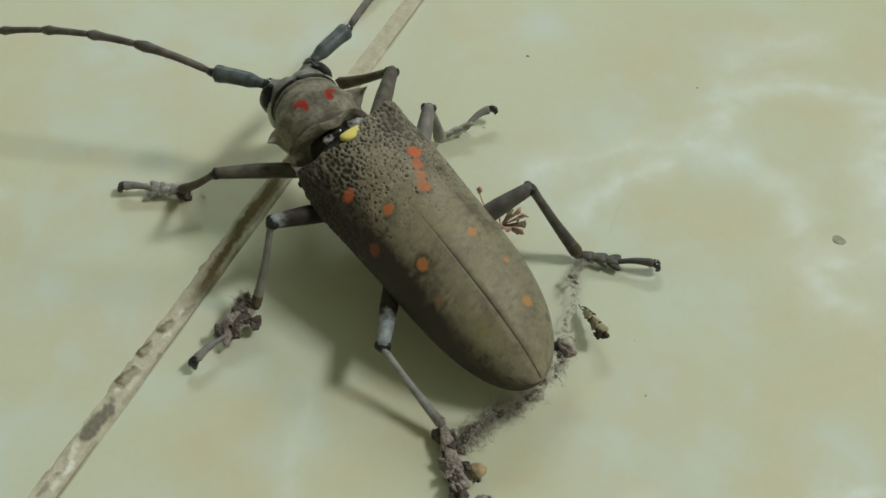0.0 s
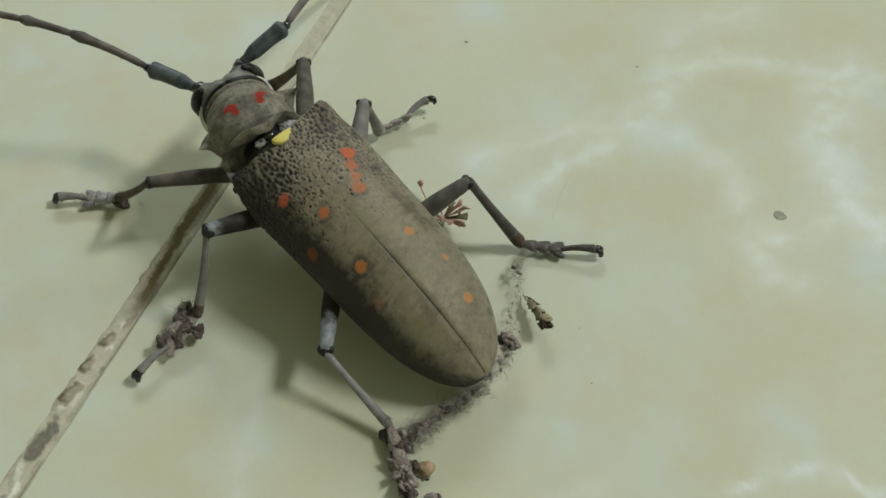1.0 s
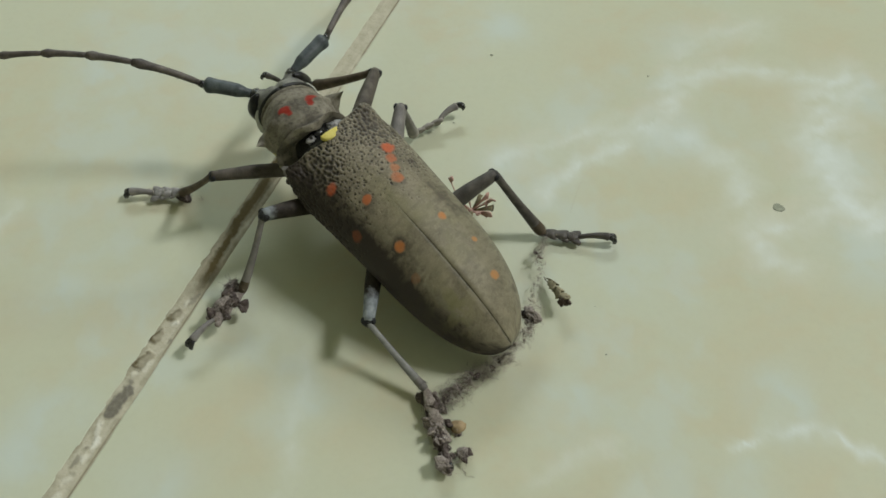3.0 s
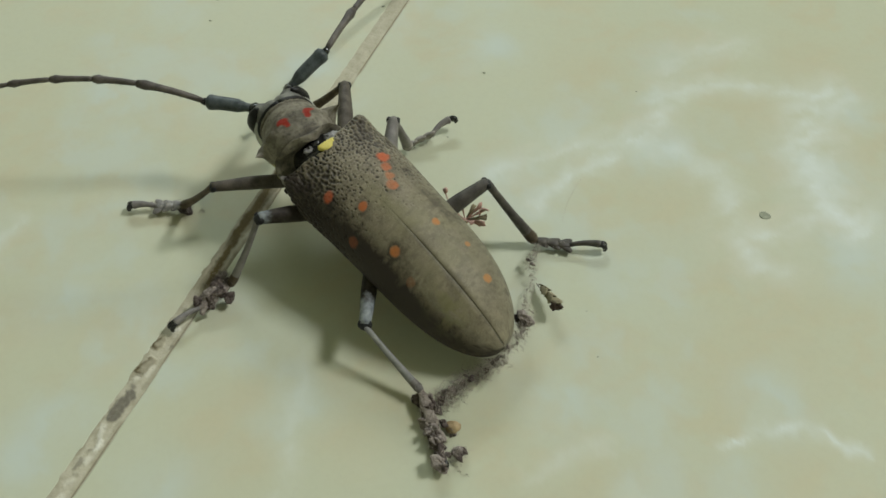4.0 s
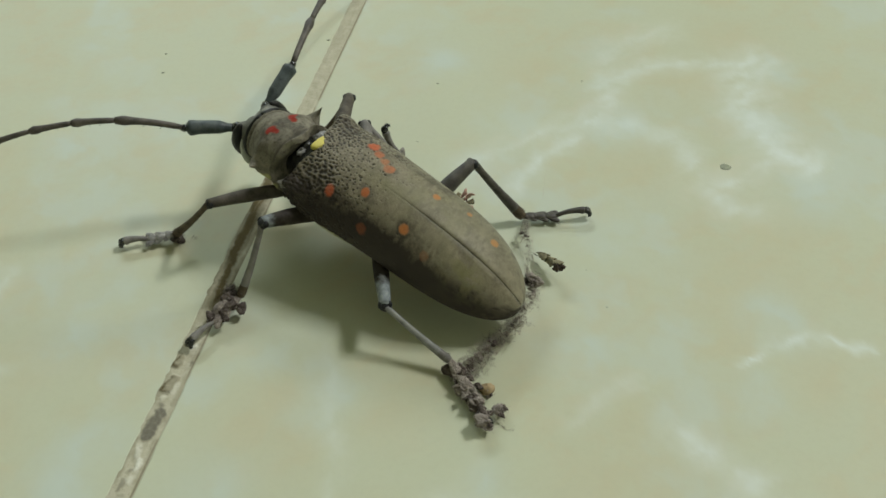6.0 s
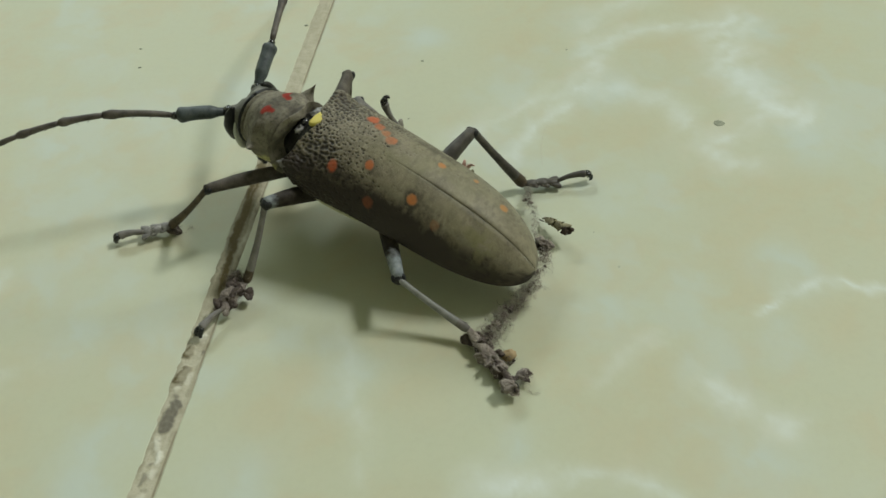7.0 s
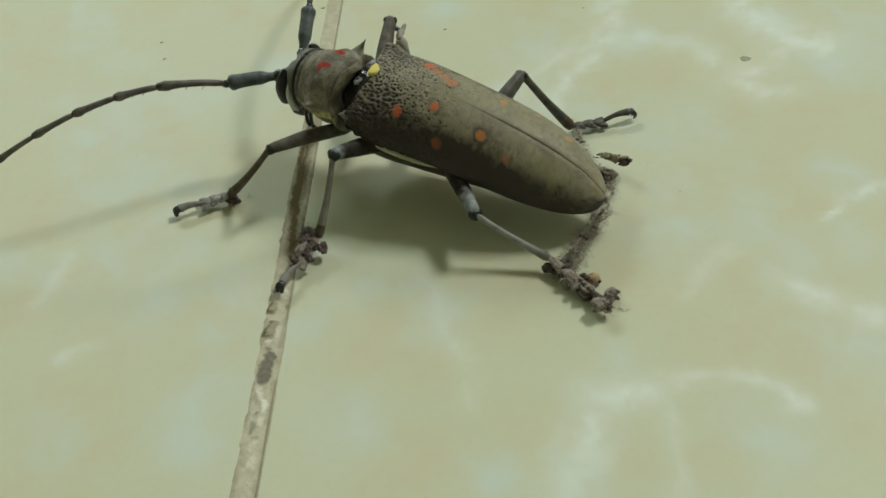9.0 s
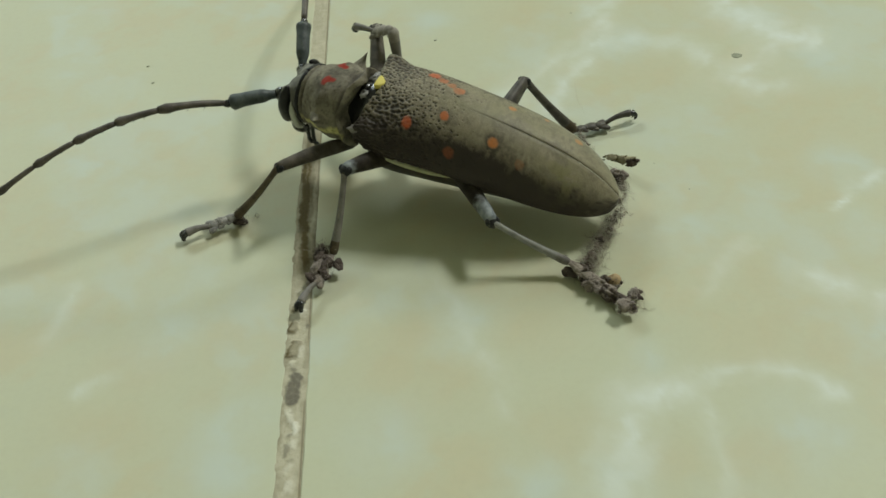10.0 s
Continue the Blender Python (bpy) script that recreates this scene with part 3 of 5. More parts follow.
def elytron(side):
    rng = np.random.RandomState(5 + side)
    ns, na = 340, 120
    s = np.linspace(0, 1, ns) ** 1.0
    a = np.linspace(0.0, 1.0, na)
    ss, aa = np.meshgrid(s, a, indexing="ij")
    gap = 0.0002 + 0.0018 * smooth(0.3, 0.8, ss)
    x, y, z = wing_case_surface(ss, side * (gap + aa * (1 - gap)))
    # black granules, crowded at the shoulders and thinning towards the middle
    n = 9000
    gs, ga = rng.rand(n) ** 1.35 * 0.80, rng.rand(n)
    gx, gy, gz = wing_case_surface(gs, side * ga)
    patchy = fbm(gs * 39, ga * 13, 2.6, 43 + side)
    dense = np.clip((0.75 + 0.5 * ga) * np.exp(-((gs / 0.26) ** 2)) + 0.03 * (1 - gs / 0.8) - 0.30 * np.clip(0.3 - ga, 0, 1), 0, 1) * smooth(0.22, 0.55, patchy + 0.25 * (1 - gs / 0.5))
    keep = (rng.rand(n) < dense) & (gs > 0.012)
    g, size = np.zeros((0, 3)), []
    for p, f, across in zip(np.stack([gx, gy, gz], -1)[keep], gs[keep], ga[keep]):
        r = 0.07 + 0.11 * rng.rand() ** 1.5 * (1 - 0.5 * f) + 0.09 * np.clip(1 - f / 0.40, 0, 1)
        r *= 0.76 + 0.42 * across
        r += 0.19 * np.exp(-(((p[0] - 12.0) / 3.5) ** 2 + ((side * p[1] - 5.5) / 2.6) ** 2))
        if len(g) == 0 or (((g - p) ** 2).sum(1) > (0.26 + 1.05 * r) ** 2).all():
            g = np.concatenate([g, [p]])
            size.append(r)
    size = np.array(size)
    pts = np.stack([x, y, z], -1).reshape(-1, 3)
    granule = np.zeros(len(pts))
    U, W = ss.ravel() * 39.0, aa.ravel() * 13.0
    warp = 0.5 * (np.stack([fbm(U, W, 0.7, 303 + k, 2) for k in range(3)], -1) - 0.5)
    for k0 in range(0, len(pts), 3000):
        d = np.sqrt((((pts + warp)[k0 : k0 + 3000, None] - g[None]) ** 2 * (0.65, 1.1, 1.1)).sum(-1)) / size
        granule[k0 : k0 + 3000] = smooth(1.5, 0.55, d.min(1))
    granule = granule * (0.35 + 0.65 * smooth(0.52, 0.30, ss.ravel()))
    X, Y = pts[:, 0], pts[:, 1]
    spot, ring, hue = np.zeros(len(X)), np.zeros(len(X)), np.zeros(len(X))
    wob = fbm(U, W, 0.9, 7 + side, 3) - 0.5
    fray = fbm(U, W, 0.8, 27 + side, 3)
    for cx, cy, rx, ry, strength, h, dark in SPOTS:
        d = 1.1 * np.hypot((X - cx) / rx, (Y - cy) / ry) + 0.6 * wob
        on = 0.9 * strength * smooth(1.10, 0.6, d) * (0.8 + 0.3 * smooth(0.3, 0.6, fray))
        hue = np.where(on > spot, h, hue)
        spot = np.maximum(spot, on)
        ring = np.maximum(ring, dark * smooth(1.9, 1.0, d) * smooth(0.40, 0.58, fray))
    # shade painted brown down the flanks, strongest on the left; mottled patches in the fore half
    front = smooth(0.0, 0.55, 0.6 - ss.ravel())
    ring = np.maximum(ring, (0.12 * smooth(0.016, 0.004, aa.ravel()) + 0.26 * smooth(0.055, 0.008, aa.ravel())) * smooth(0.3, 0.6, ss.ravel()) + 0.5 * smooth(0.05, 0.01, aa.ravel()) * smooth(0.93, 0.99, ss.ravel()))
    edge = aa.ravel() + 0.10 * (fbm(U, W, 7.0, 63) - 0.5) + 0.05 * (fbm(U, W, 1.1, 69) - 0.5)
    flank_shade = smooth(0.22, 0.60, edge) * (1 - 0.15 * smooth(0.35, 0.1, ss.ravel())) * (1 - 0.2 * smooth(0.7, 1.0, ss.ravel()))
    smudge_shade = 0.24 * front * smooth(0.36, 0.62, fbm(U, W, 2.6, 61)) * (0.6 + 0.5 * aa.ravel()) + (1.0 if side > 0 else 0.18) * flank_shade
    smudge_shade = np.clip(smudge_shade + 0.30 * smooth(0.50, 0.70, fbm(U, W, 2.2, 65)) * smooth(0.2, 0.5, aa.ravel()) + 0.14 * smooth(0.5, 0.62, fbm(U, W * 0.5, 0.5, 68, 3)) * 1.3, 0, 0.95)
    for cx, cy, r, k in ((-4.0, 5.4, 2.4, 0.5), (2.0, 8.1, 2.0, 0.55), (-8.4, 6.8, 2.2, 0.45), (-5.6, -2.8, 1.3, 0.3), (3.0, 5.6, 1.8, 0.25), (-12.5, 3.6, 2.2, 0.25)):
        smudge_shade = np.clip(smudge_shade + k * np.exp(-(((X - cx) / r) ** 2 + ((Y - cy) / r) ** 2)) * smooth(0.40, 0.60, fbm(U, W, 1.3, 85)), 0, 0.95)
    moss = 0.6 * np.exp(-(((X + 14.6) / 3) ** 2 + ((Y - 5) / 2) ** 2)) * smooth(0.4, 0.6, fbm(U, W, 1.5, 67)) + 0.35 * np.exp(-(((X - 1) / 5) ** 2 + ((Y - 1.5) / 1.4) ** 2)) + 0.35 * np.exp(-(((X + 6) / 8) ** 2 + ((Y + 0.5) / 4) ** 2)) * smooth(0.35, 0.65, fbm(U, W, 2.4, 66))
    # relief along the local normal
    P = np.stack([x, y, z], -1)
    nrm = np.cross(np.gradient(P, axis=0), np.gradient(P, axis=1)).reshape(-1, 3)
    nrm /= np.linalg.norm(nrm, axis=1, keepdims=True) + 1e-9
    if nrm[len(nrm) // 3, 2] < 0:
        nrm = -nrm
    relief = -0.20 * granule * (1 - spot) + 0.10 * (fbm(U, W, 0.6, 77, 2) - 0.5) * smooth(0.55, 0.1, ss.ravel()) + 0.05 * (fbm(U, W, 1.2, 75) - 0.5) * (1 - ss.ravel())
    pts = pts + nrm * relief[:, None]
    # the rim is turned under, so that the shell has thickness
    inner = pts.reshape(ns, na, 3)[:, -1] * (1, 0.93, 1) + (0, 0.1, 0.25)
    verts = np.concatenate([pts, inner])
    faces = grid_faces(ns, na)
    faces += [(i * na + na - 1, ns * na + i, ns * na + i + 1, (i + 1) * na + na - 1) for i in range(ns - 1)]
    if side < 0:
        faces = [q[::-1] for q in faces]
    pad = np.zeros(ns)
    attrs = {"granule": granule * (1 - spot) * (1 - 0.4 * flank_shade), "spot": spot, "ring": ring * (1 - spot), "hue": hue, "smudge_shade": smudge_shade, "moss": moss, "rough_front": smooth(0.62, 0.12, ss.ravel())}
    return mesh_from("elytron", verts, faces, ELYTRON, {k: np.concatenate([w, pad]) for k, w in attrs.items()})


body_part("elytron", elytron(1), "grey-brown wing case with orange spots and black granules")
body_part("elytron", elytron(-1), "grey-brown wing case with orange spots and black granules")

# the fore body turns a little to the right of the wing cases
FORE = Matrix.Translation(V3((22.4, 0.7, 14.7)) * MM) @ Matrix.Rotation(radians(-13.0), 4, "Z") @ Matrix.Rotation(radians(-8.5), 4, "X") @ Matrix.Translation(V3((-6.8, 0, -14.0)) * MM)


def pronotum():
    nx, na = 90, 150
    t = np.linspace(0, 1, nx)
    a = np.linspace(-math.pi, math.pi, na, endpoint=False)
    tt, aa = np.meshgrid(t, a, indexing="ij")
    x = 1.6 + 10.2 * tt
    w = np.interp(tt, [0, 0.06, 0.2, 0.5, 0.8, 0.94, 1], [5.5, 6.2, 5.6, 5.8, 5.1, 4.8, 4.3])
    up = np.interp(tt, [0, 0.06, 0.2, 0.5, 0.8, 0.94, 1], [5.1, 6.0, 5.5, 5.9, 5.3, 4.9, 4.4])
    mid = 13.7 - 0.35 * tt
    # a = 0 on top, a > 0 to the left
    y = w * np.sign(np.sin(aa)) * np.abs(np.sin(aa)) ** 0.9
    z = mid + up * np.cos(aa)
    # lateral spines
    tip_all = np.zeros_like(tt)
    for sd in (1, -1):
        lobe = np.exp(-(((tt - 0.48) / 0.2) ** 2) - ((aa - sd * 1.40) / 0.5) ** 2)
        tip = np.exp(-(((tt - 0.46) / 0.12) ** 2) - ((aa - sd * 1.36) / 0.3) ** 2)
        y = y + sd * (0.35 * lobe + 0.45 * tip)
        z = z + 0.25 * tip
        tip_all = tip_all + tip
    # cross folds near both ends, a scooped hind edge, wrinkles
    fold = -0.42 * np.exp(-(((tt - 0.15) / 0.04) ** 2)) - 0.30 * np.exp(-(((tt - 0.89) / 0.022) ** 2)) + 0.12 * np.exp(-(((tt - 0.05) / 0.035) ** 2)) + 0.12 * np.exp(-(((tt - 0.955) / 0.02) ** 2))
    fold = fold + 0.22 * np.sin(aa * 5.0 + 0.8) * np.exp(-((tt / 0.10) ** 2))
    wr = 0.62 * (fbm(x, aa * 4.6, 3.2, 201) - 0.5) + 0.20 * (fbm(x, aa * 5.2, 0.9, 205) - 0.5)
    dome = 0.35 * np.exp(-(((tt - 0.5) / 0.18) ** 2) - ((np.abs(aa) - 0.75) / 0.3) ** 2)
    r = 1 + (fold + wr + dome) / 5.5
    y, z = y * r, mid + (z - mid) * r
    x = x + (0.5 + 0.35 * np.sin(aa * 7.0)) * np.clip(1 - tt / 0.15, 0, 1) - 0.9 * np.exp(-((aa / 0.35) ** 2)) * np.clip(1 - tt / 0.2, 0, 1) + 0.7 * np.exp(-(((np.abs(aa) - 0.9) / 0.5) ** 2)) * np.clip(1 - tt / 0.15, 0, 1)
    X, Y = x.ravel(), y.ravel()
    top = (np.cos(aa) > 0.2).ravel()
    spot, ring = np.zeros(len(X)), np.zeros(len(X))
    for sd in (1, -1):
        cx, cy = 6.9, sd * 2.2 - 0.65
        d = np.hypot((X - cx) / 0.78, (Y - cy) / 0.95)
        bite = np.hypot((X - cx + 0.75) / 0.55, (Y - cy - sd * 0.75) / 0.7)
        d2 = np.hypot((X - cx + 0.85) / 0.62, (Y - cy + sd * 0.42) / 0.5)
        m = np.maximum(smooth(1.12, 0.82, d + 0.5 * (fbm(X, Y, 0.8, 211) - 0.5)) * smooth(0.7, 1.1, bite), smooth(1.1, 0.8, d2))
        spot = np.maximum(spot, m * top)
        ring = np.maximum(ring, 0.5 * smooth(2.4, 1.2, d) * smooth(0.45, 0.6, fbm(X, Y, 0.9, 215)))
    # shade painted along the hind fold
    ring = np.maximum(ring, 0.7 * np.exp(-(((tt.ravel() - 0.135) / 0.03) ** 2)))
    side_band = np.exp(-((np.abs(np.abs(aa) - 1.76 + 0.10 * tt + 0.22 * (fbm(x, aa * 5, 1.1, 223) - 0.5)) / (0.155 - 0.09 * tt)) ** 4)).ravel() * smooth(0.10, 0.25, fbm(X, aa.ravel() * 5, 2.0, 221)) * smooth(0.01, 0.06, tt.ravel()) * smooth(0.97, 0.85, tt.ravel())
    side_band = np.maximum(side_band, (0.3 + 0.6 * np.exp(-(((np.abs(aa.ravel()) - 1.55) / 0.4) ** 2))) * np.exp(-(((tt.ravel() - 0.965) / 0.014) ** 2)))
    verts = np.stack([x, y, z], -1).reshape(-1, 3)
    faces = grid_faces(nx, na, True)
    faces += [tuple(range(na))[::-1], tuple((nx - 1) * na + j for j in range(na))]
    return mesh_from("pronotum", verts, faces, PRONOTUM, {"spot": spot, "ring": ring * (1 - spot), "pale": side_band, "ridge_light": smooth(0.10, 0.32, wr + fold + 0.5 * tip_all).ravel() * (1 - spot), "groove_shade": smooth(-0.06, -0.30, wr + fold).ravel() * (1 - spot)})


body_part("pronotum", pronotum(), "wrinkled brown neck shield with two red marks and side spines", FORE)


def lateral_spine(side):
    b = Build()
    up = 0.0 if side > 0 else 1.0
    pts = curve_points([(6.4, side * 4.9, 14.9 + 0.3 * up), (6.4, side * 5.8, 15.2 + 0.5 * up), (6.3, side * 6.6, 15.5 + 0.8 * up), (6.0, side * 7.2, 15.9 + 1.1 * up), (5.6, side * 7.8, 16.5 + 1.4 * up)], 5)
    b.tube(pts, np.interp(np.linspace(0, 1, len(pts)), [0, 0.3, 0.6, 0.85, 1], [2.3, 1.45, 0.72, 0.26, 0.03]), 14, 0, 0.7)
    return b.mesh("spine", PRONOTUM)


for sd in (1, -1):
    body_part("spine", lateral_spine(sd), "sharp side spine", FORE)


def head():
    """The head: a short upright capsule that hangs down in front."""
    n, m = 40, 60
    t = np.linspace(0, 1, n)
    a = np.linspace(0, 2 * math.pi, m, endpoint=False)
    tt, aa = np.meshgrid(t, a, indexing="ij")
    # spine of the head runs from the neck forward and then down
    px = 11.2 + 4.0 * np.sin(np.clip(tt, 0, 1) * math.pi * 0.55)
    pz = 14.2 - 6.6 * tt**1.7
    w = np.interp(tt, [0, 0.2, 0.5, 0.8, 0.95, 1], [4.2, 4.5, 4.3, 3.3, 2.4, 1.6])
    h = np.interp(tt, [0, 0.2, 0.5, 0.8, 0.95, 1], [3.9, 3.7, 2.9, 2.3, 1.8, 1.2])
    ang = tt * math.pi * 0.42
    x = px + h * np.cos(aa) * np.sin(ang)
    z = pz + h * np.cos(aa) * np.cos(ang)
    y = w * np.sin(aa)
    # furrow down the brow between the horns of the antennae
    top = np.clip(np.cos(aa), 0, 1)
    z = z - 0.6 * np.exp(-((y / 0.5) ** 2)) * top
    for sd in (1, -1):
        knob = np.exp(-(((tt - 0.33) / 0.14) ** 2) - ((y - sd * 3.4) / 1.0) ** 2) * (top > 0)
        z, x = z + 0.7 * knob, x + 0.9 * knob
    verts = np.stack([x, y, z], -1).reshape(-1, 3)
    faces = grid_faces(n, m, True) + [tuple(range(m))[::-1], tuple((n - 1) * m + j for j in range(m))]
    return mesh_from("head", verts, faces, HEAD)


body_part("head", head(), "grey head bent down with a furrowed brow", FORE)


def neck_ring():
    """An added black ring that draws the dark gap between head and neck shield."""
    b = Build()
    m = 48
    path = [(11.75 + 0.15 * math.cos(2 * a), 4.72 * math.sin(a), 13.35 + 4.55 * math.cos(a)) for a in (2 * math.pi * k / m for k in range(m + 1))]
    b.tube(path, [0.42] * (m + 1), 10, 0, 1.0, (1, 0, 0))
    return b.mesh("neck_gap_ring", EYE)


body_part("neck_gap_ring", neck_ring(), "black ring drawn in the dark gap behind the head", FORE)


def eye(side):
    """A kidney-shaped eye round the root of the antenna."""
    b = Build()
    pts = curve_points([(13.9, side * 3.2, 16.9), (14.0, side * 3.9, 15.8), (14.2, side * 4.3, 14.2), (14.4, side * 4.3, 12.6), (14.7, side * 3.9, 11.0), (15.0, side * 3.1, 9.9)], 6)
    b.tube(pts, np.interp(np.linspace(0, 1, len(pts)), [0, 0.2, 0.45, 0.8, 1], [0.3, 0.9, 1.3, 1.25, 0.5]), 18)
    return b.mesh("eye", EYE)


def cheek(side):
    b = Build()
    pts = curve_points([(12.9, side * 4.4, 14.9), (12.8, side * 4.85, 13.6), (12.5, side * 5.05, 12.0), (12.2, side * 4.95, 10.6), (12.0, side * 4.5, 9.6)], 6)
    b.tube(pts, np.interp(np.linspace(0, 1, len(pts)), [0, 0.3, 0.75, 1], [0.10, 0.46, 0.68, 0.15]), 12, flat=0.8)
    return b.mesh("cheek_band", CHEEK)


def jaw(side):
    b = Build()
    pts = curve_points([(15.0, side * 1.8, 8.4), (15.4, side * 2.0, 6.6), (14.8, side * 1.2, 5.2), (14.4, side * 0.2, 4.5)], 5)
    b.tube(pts, np.interp(np.linspace(0, 1, len(pts)), [0, 0.5, 1], [1.2, 0.9, 0.15]), 10)
    for k in range(2):
        q = curve_points([(13.6 - k, side * 1.6, 7.2), (13.4 - k, side * 2.2, 5.6), (13.0 - k, side * 2.6, 4.6 - 0.3 * k), (12.4 - k, side * 2.4, 4.0)], 4)
        b.tube(q, np.interp(np.linspace(0, 1, len(q)), [0, 0.5, 0.85, 1], [0.4, 0.34, 0.42, 0.15]), 8)
    return b.mesh("mandible", BLACK)


for sd in (1, -1):
    body_part("eye", eye(sd), "glossy black kidney-shaped eye", FORE)
    body_part("cheek_band", cheek(sd), "pale yellowish band behind the eye", FORE)
    body_part("mandible", jaw(sd), "dark jaw with feelers", FORE)


def underside():
    """Breast and belly below the wing cases."""
    b = Build()
    pts = [(15.5, 1.0, 12.4), (12, 1.1, 12.2), (6, 1.1, 11.6), (-2, 1.2, 10.2), (-10, 1.3, 7.8), (-17, 1.4, 5.4), (-21.0, 1.5, 4.2)]
    c = curve_points(pts, 6)
    b.tube(c, np.interp(np.linspace(0, 1, len(c)), [0, 0.1, 0.35, 0.7, 0.92, 1], [5.0, 6.8, 7.4, 6.2, 2.8, 0.8]), 36, flat=0.50)
    # unseen belly keel added between the hips, low enough to block light beneath
    keel = curve_points([(17.0, 0.8, 9.4), (12.0, 1.0, 8.0), (5.0, 1.0, 7.4), (-3.0, 1.1, 6.2), (-11.0, 1.2, 5.0), (-17.0, 1.3, 4.0)], 6)
    b.tube(keel, np.interp(np.linspace(0, 1, len(keel)), [0, 0.12, 0.4, 0.75, 1], [3.0, 5.1, 5.2, 4.2, 1.6]), 28, flat=0.85)
    return b.mesh("abdomen", UNDER)


body_part("abdomen", underside(), "dark underside below the wing cases")


def neck():
    b = Build()
    c = curve_points([(13.0, 1.0, 14.6), (15.0, 1.0, 14.9), (17.0, 0.8, 14.6), (19.5, 0.4, 13.8)], 5)
    b.tube(c, np.interp(np.linspace(0, 1, len(c)), [0, 0.4, 0.7, 1], [5.2, 5.0, 4.6, 4.0]), 36, flat=0.82)
    return b.mesh("mesothorax", BLACK)


body_part("mesothorax", neck(), "shiny black waist between shield and wing cases")


def flank(side):
    """The pale stripe along the side of the breast."""
    b = Build()
    c = curve_points([(13.5, 0.9 + side * 6.7, 10.6), (9.5, 0.9 + side * 7.35, 10.0), (5, 0.9 + side * 7.4, 9.3), (1.0, 0.9 + side * 6.9, 8.6)], 6)
    b.tube(c, np.interp(np.linspace(0, 1, len(c)), [0, 0.15, 0.7, 1], [0.2, 0.5, 0.42, 0.10]), 12)
    return b.mesh("side_stripe", PALE)


for sd in (1, -1):
    body_part("side_stripe", flank(sd), "pale yellow stripe on the breast")


def scutellum():
    b = Build()
    rows, faces = [], []
    n, m = 10, 28
    for i in range(n):
        r = i / (n - 1)
        for j in range(m):
            a = 2 * math.pi * j / m
            cx, cy = math.cos(a), math.sin(a)
            sx = 1.0 if cx < 0 else 0.2
            rows.append((15.4 + 1.12 * cx * r * sx - 0.25 * (1 - (cy * r) ** 2) * 0.3, 0.8 + cy * r * 1.6, 19.55 + 0.14 * (1 - r**2) - 0.12 * r**4 + 0.14 * cy * r + 0.10 * cx * r))
    for i in range(n - 1):
        for j in range(m):
            faces.append((i * m + j, (i + 1) * m + j, (i + 1) * m + (j + 1) % m, i * m + (j + 1) % m))
    base = len(rows)
    rows += [(x, y, z - 0.6) for x, y, z in rows[-m:]]
    faces += [((n - 1) * m + j, base + j, base + (j + 1) % m, (n - 1) * m + (j + 1) % m) for j in range(m)]
    b.add(rows, faces)
    return b.mesh("scutellum", YELLOW)


body_part("scutellum", scutellum(), "bright yellow half-round scutellum")


def waist_plate():
    b = Build()
    b.lump((16.9, 1.6, 18.7), (0.7, 0.9, 0.45), 3, 0.08, 9, 16)
    b.lump((16.6, 2.9, 18.2), (0.9, 1.05, 0.42), 4, 0.38, 12, 18, 1)
    b.lump((16.2, -0.9, 18.7), (0.9, 1.1, 0.42), 5, 0.38, 12, 18, 1)
    return b.mesh("waist_plate", [BLACK, WAIST])


body_part("waist_plate", waist_plate(), "black and grey plates before the scutellum")


def shoulder_nub(side):
    b = Build()
    b.lump((16.9, 0.9 + side * 7.3, 15.8 - side * 0.6), (0.85, 0.65, 0.5), 37, 0.32, 11, 16)
    return b.mesh("shoulder_nub", LEG_PALE)


for sd in (1, -1):
    body_part("shoulder_nub", shoulder_nub(sd), "pale nub on the shoulder")


# ---------------------------------------------------------------- legs
def femur_mesh(length, thick):
    """Slots: 0 thigh, 1 black knee."""
    b = Build()
    n = 26
    u = np.linspace(0, 1, n)
    r = thick * np.interp(u, [0, 0.08, 0.3, 0.6, 0.85, 0.95, 1], [0.55, 0.85, 1.0, 0.98, 0.80, 0.74, 0.6])
    bend = [(length * k, 0, 0.35 * math.sin(math.pi * k)) for k in u]
    b.tube(bend, r, 16, 0, 1.18)
    b.lump((length * 0.985, 0, -0.22 * thick), (thick * 0.66, thick * 0.72, thick * 0.74), 7, 0.08, 8, 14, 1)
    for sd in (1, -1):
        b.lump((length * 0.985, sd * thick * 0.55, 0), (thick * 0.48, thick * 0.34, thick * 0.50), 8, 0.06, 8, 12, 1)
    return b


def tibia_mesh(length, thick):
    b = Build()
    n = 20
    u = np.linspace(0, 1, n)
    r = thick * np.interp(u, [0, 0.06, 0.15, 0.5, 0.85, 0.96, 1], [0.7, 0.72, 0.66, 0.76, 1.0, 1.08, 0.85])
    path = [(length * k, 0, -0.3 * math.sin(math.pi * k * 0.9)) for k in u]
    b.tube(path, r, 12, lambda u: 1 if u > 0.84 else 0)
    for k in range(14):
        a, q = k * 2.4, 0.90 + 0.007 * (k % 5)
        root = V3((length * q, math.cos(a) * thick * 0.9, math.sin(a) * thick * 0.9))
        b.tube([root, root + V3((0.5, 0.25 * math.cos(a), 0.25 * math.sin(a)))], [0.05, 0.012], 4, 1)
    return b


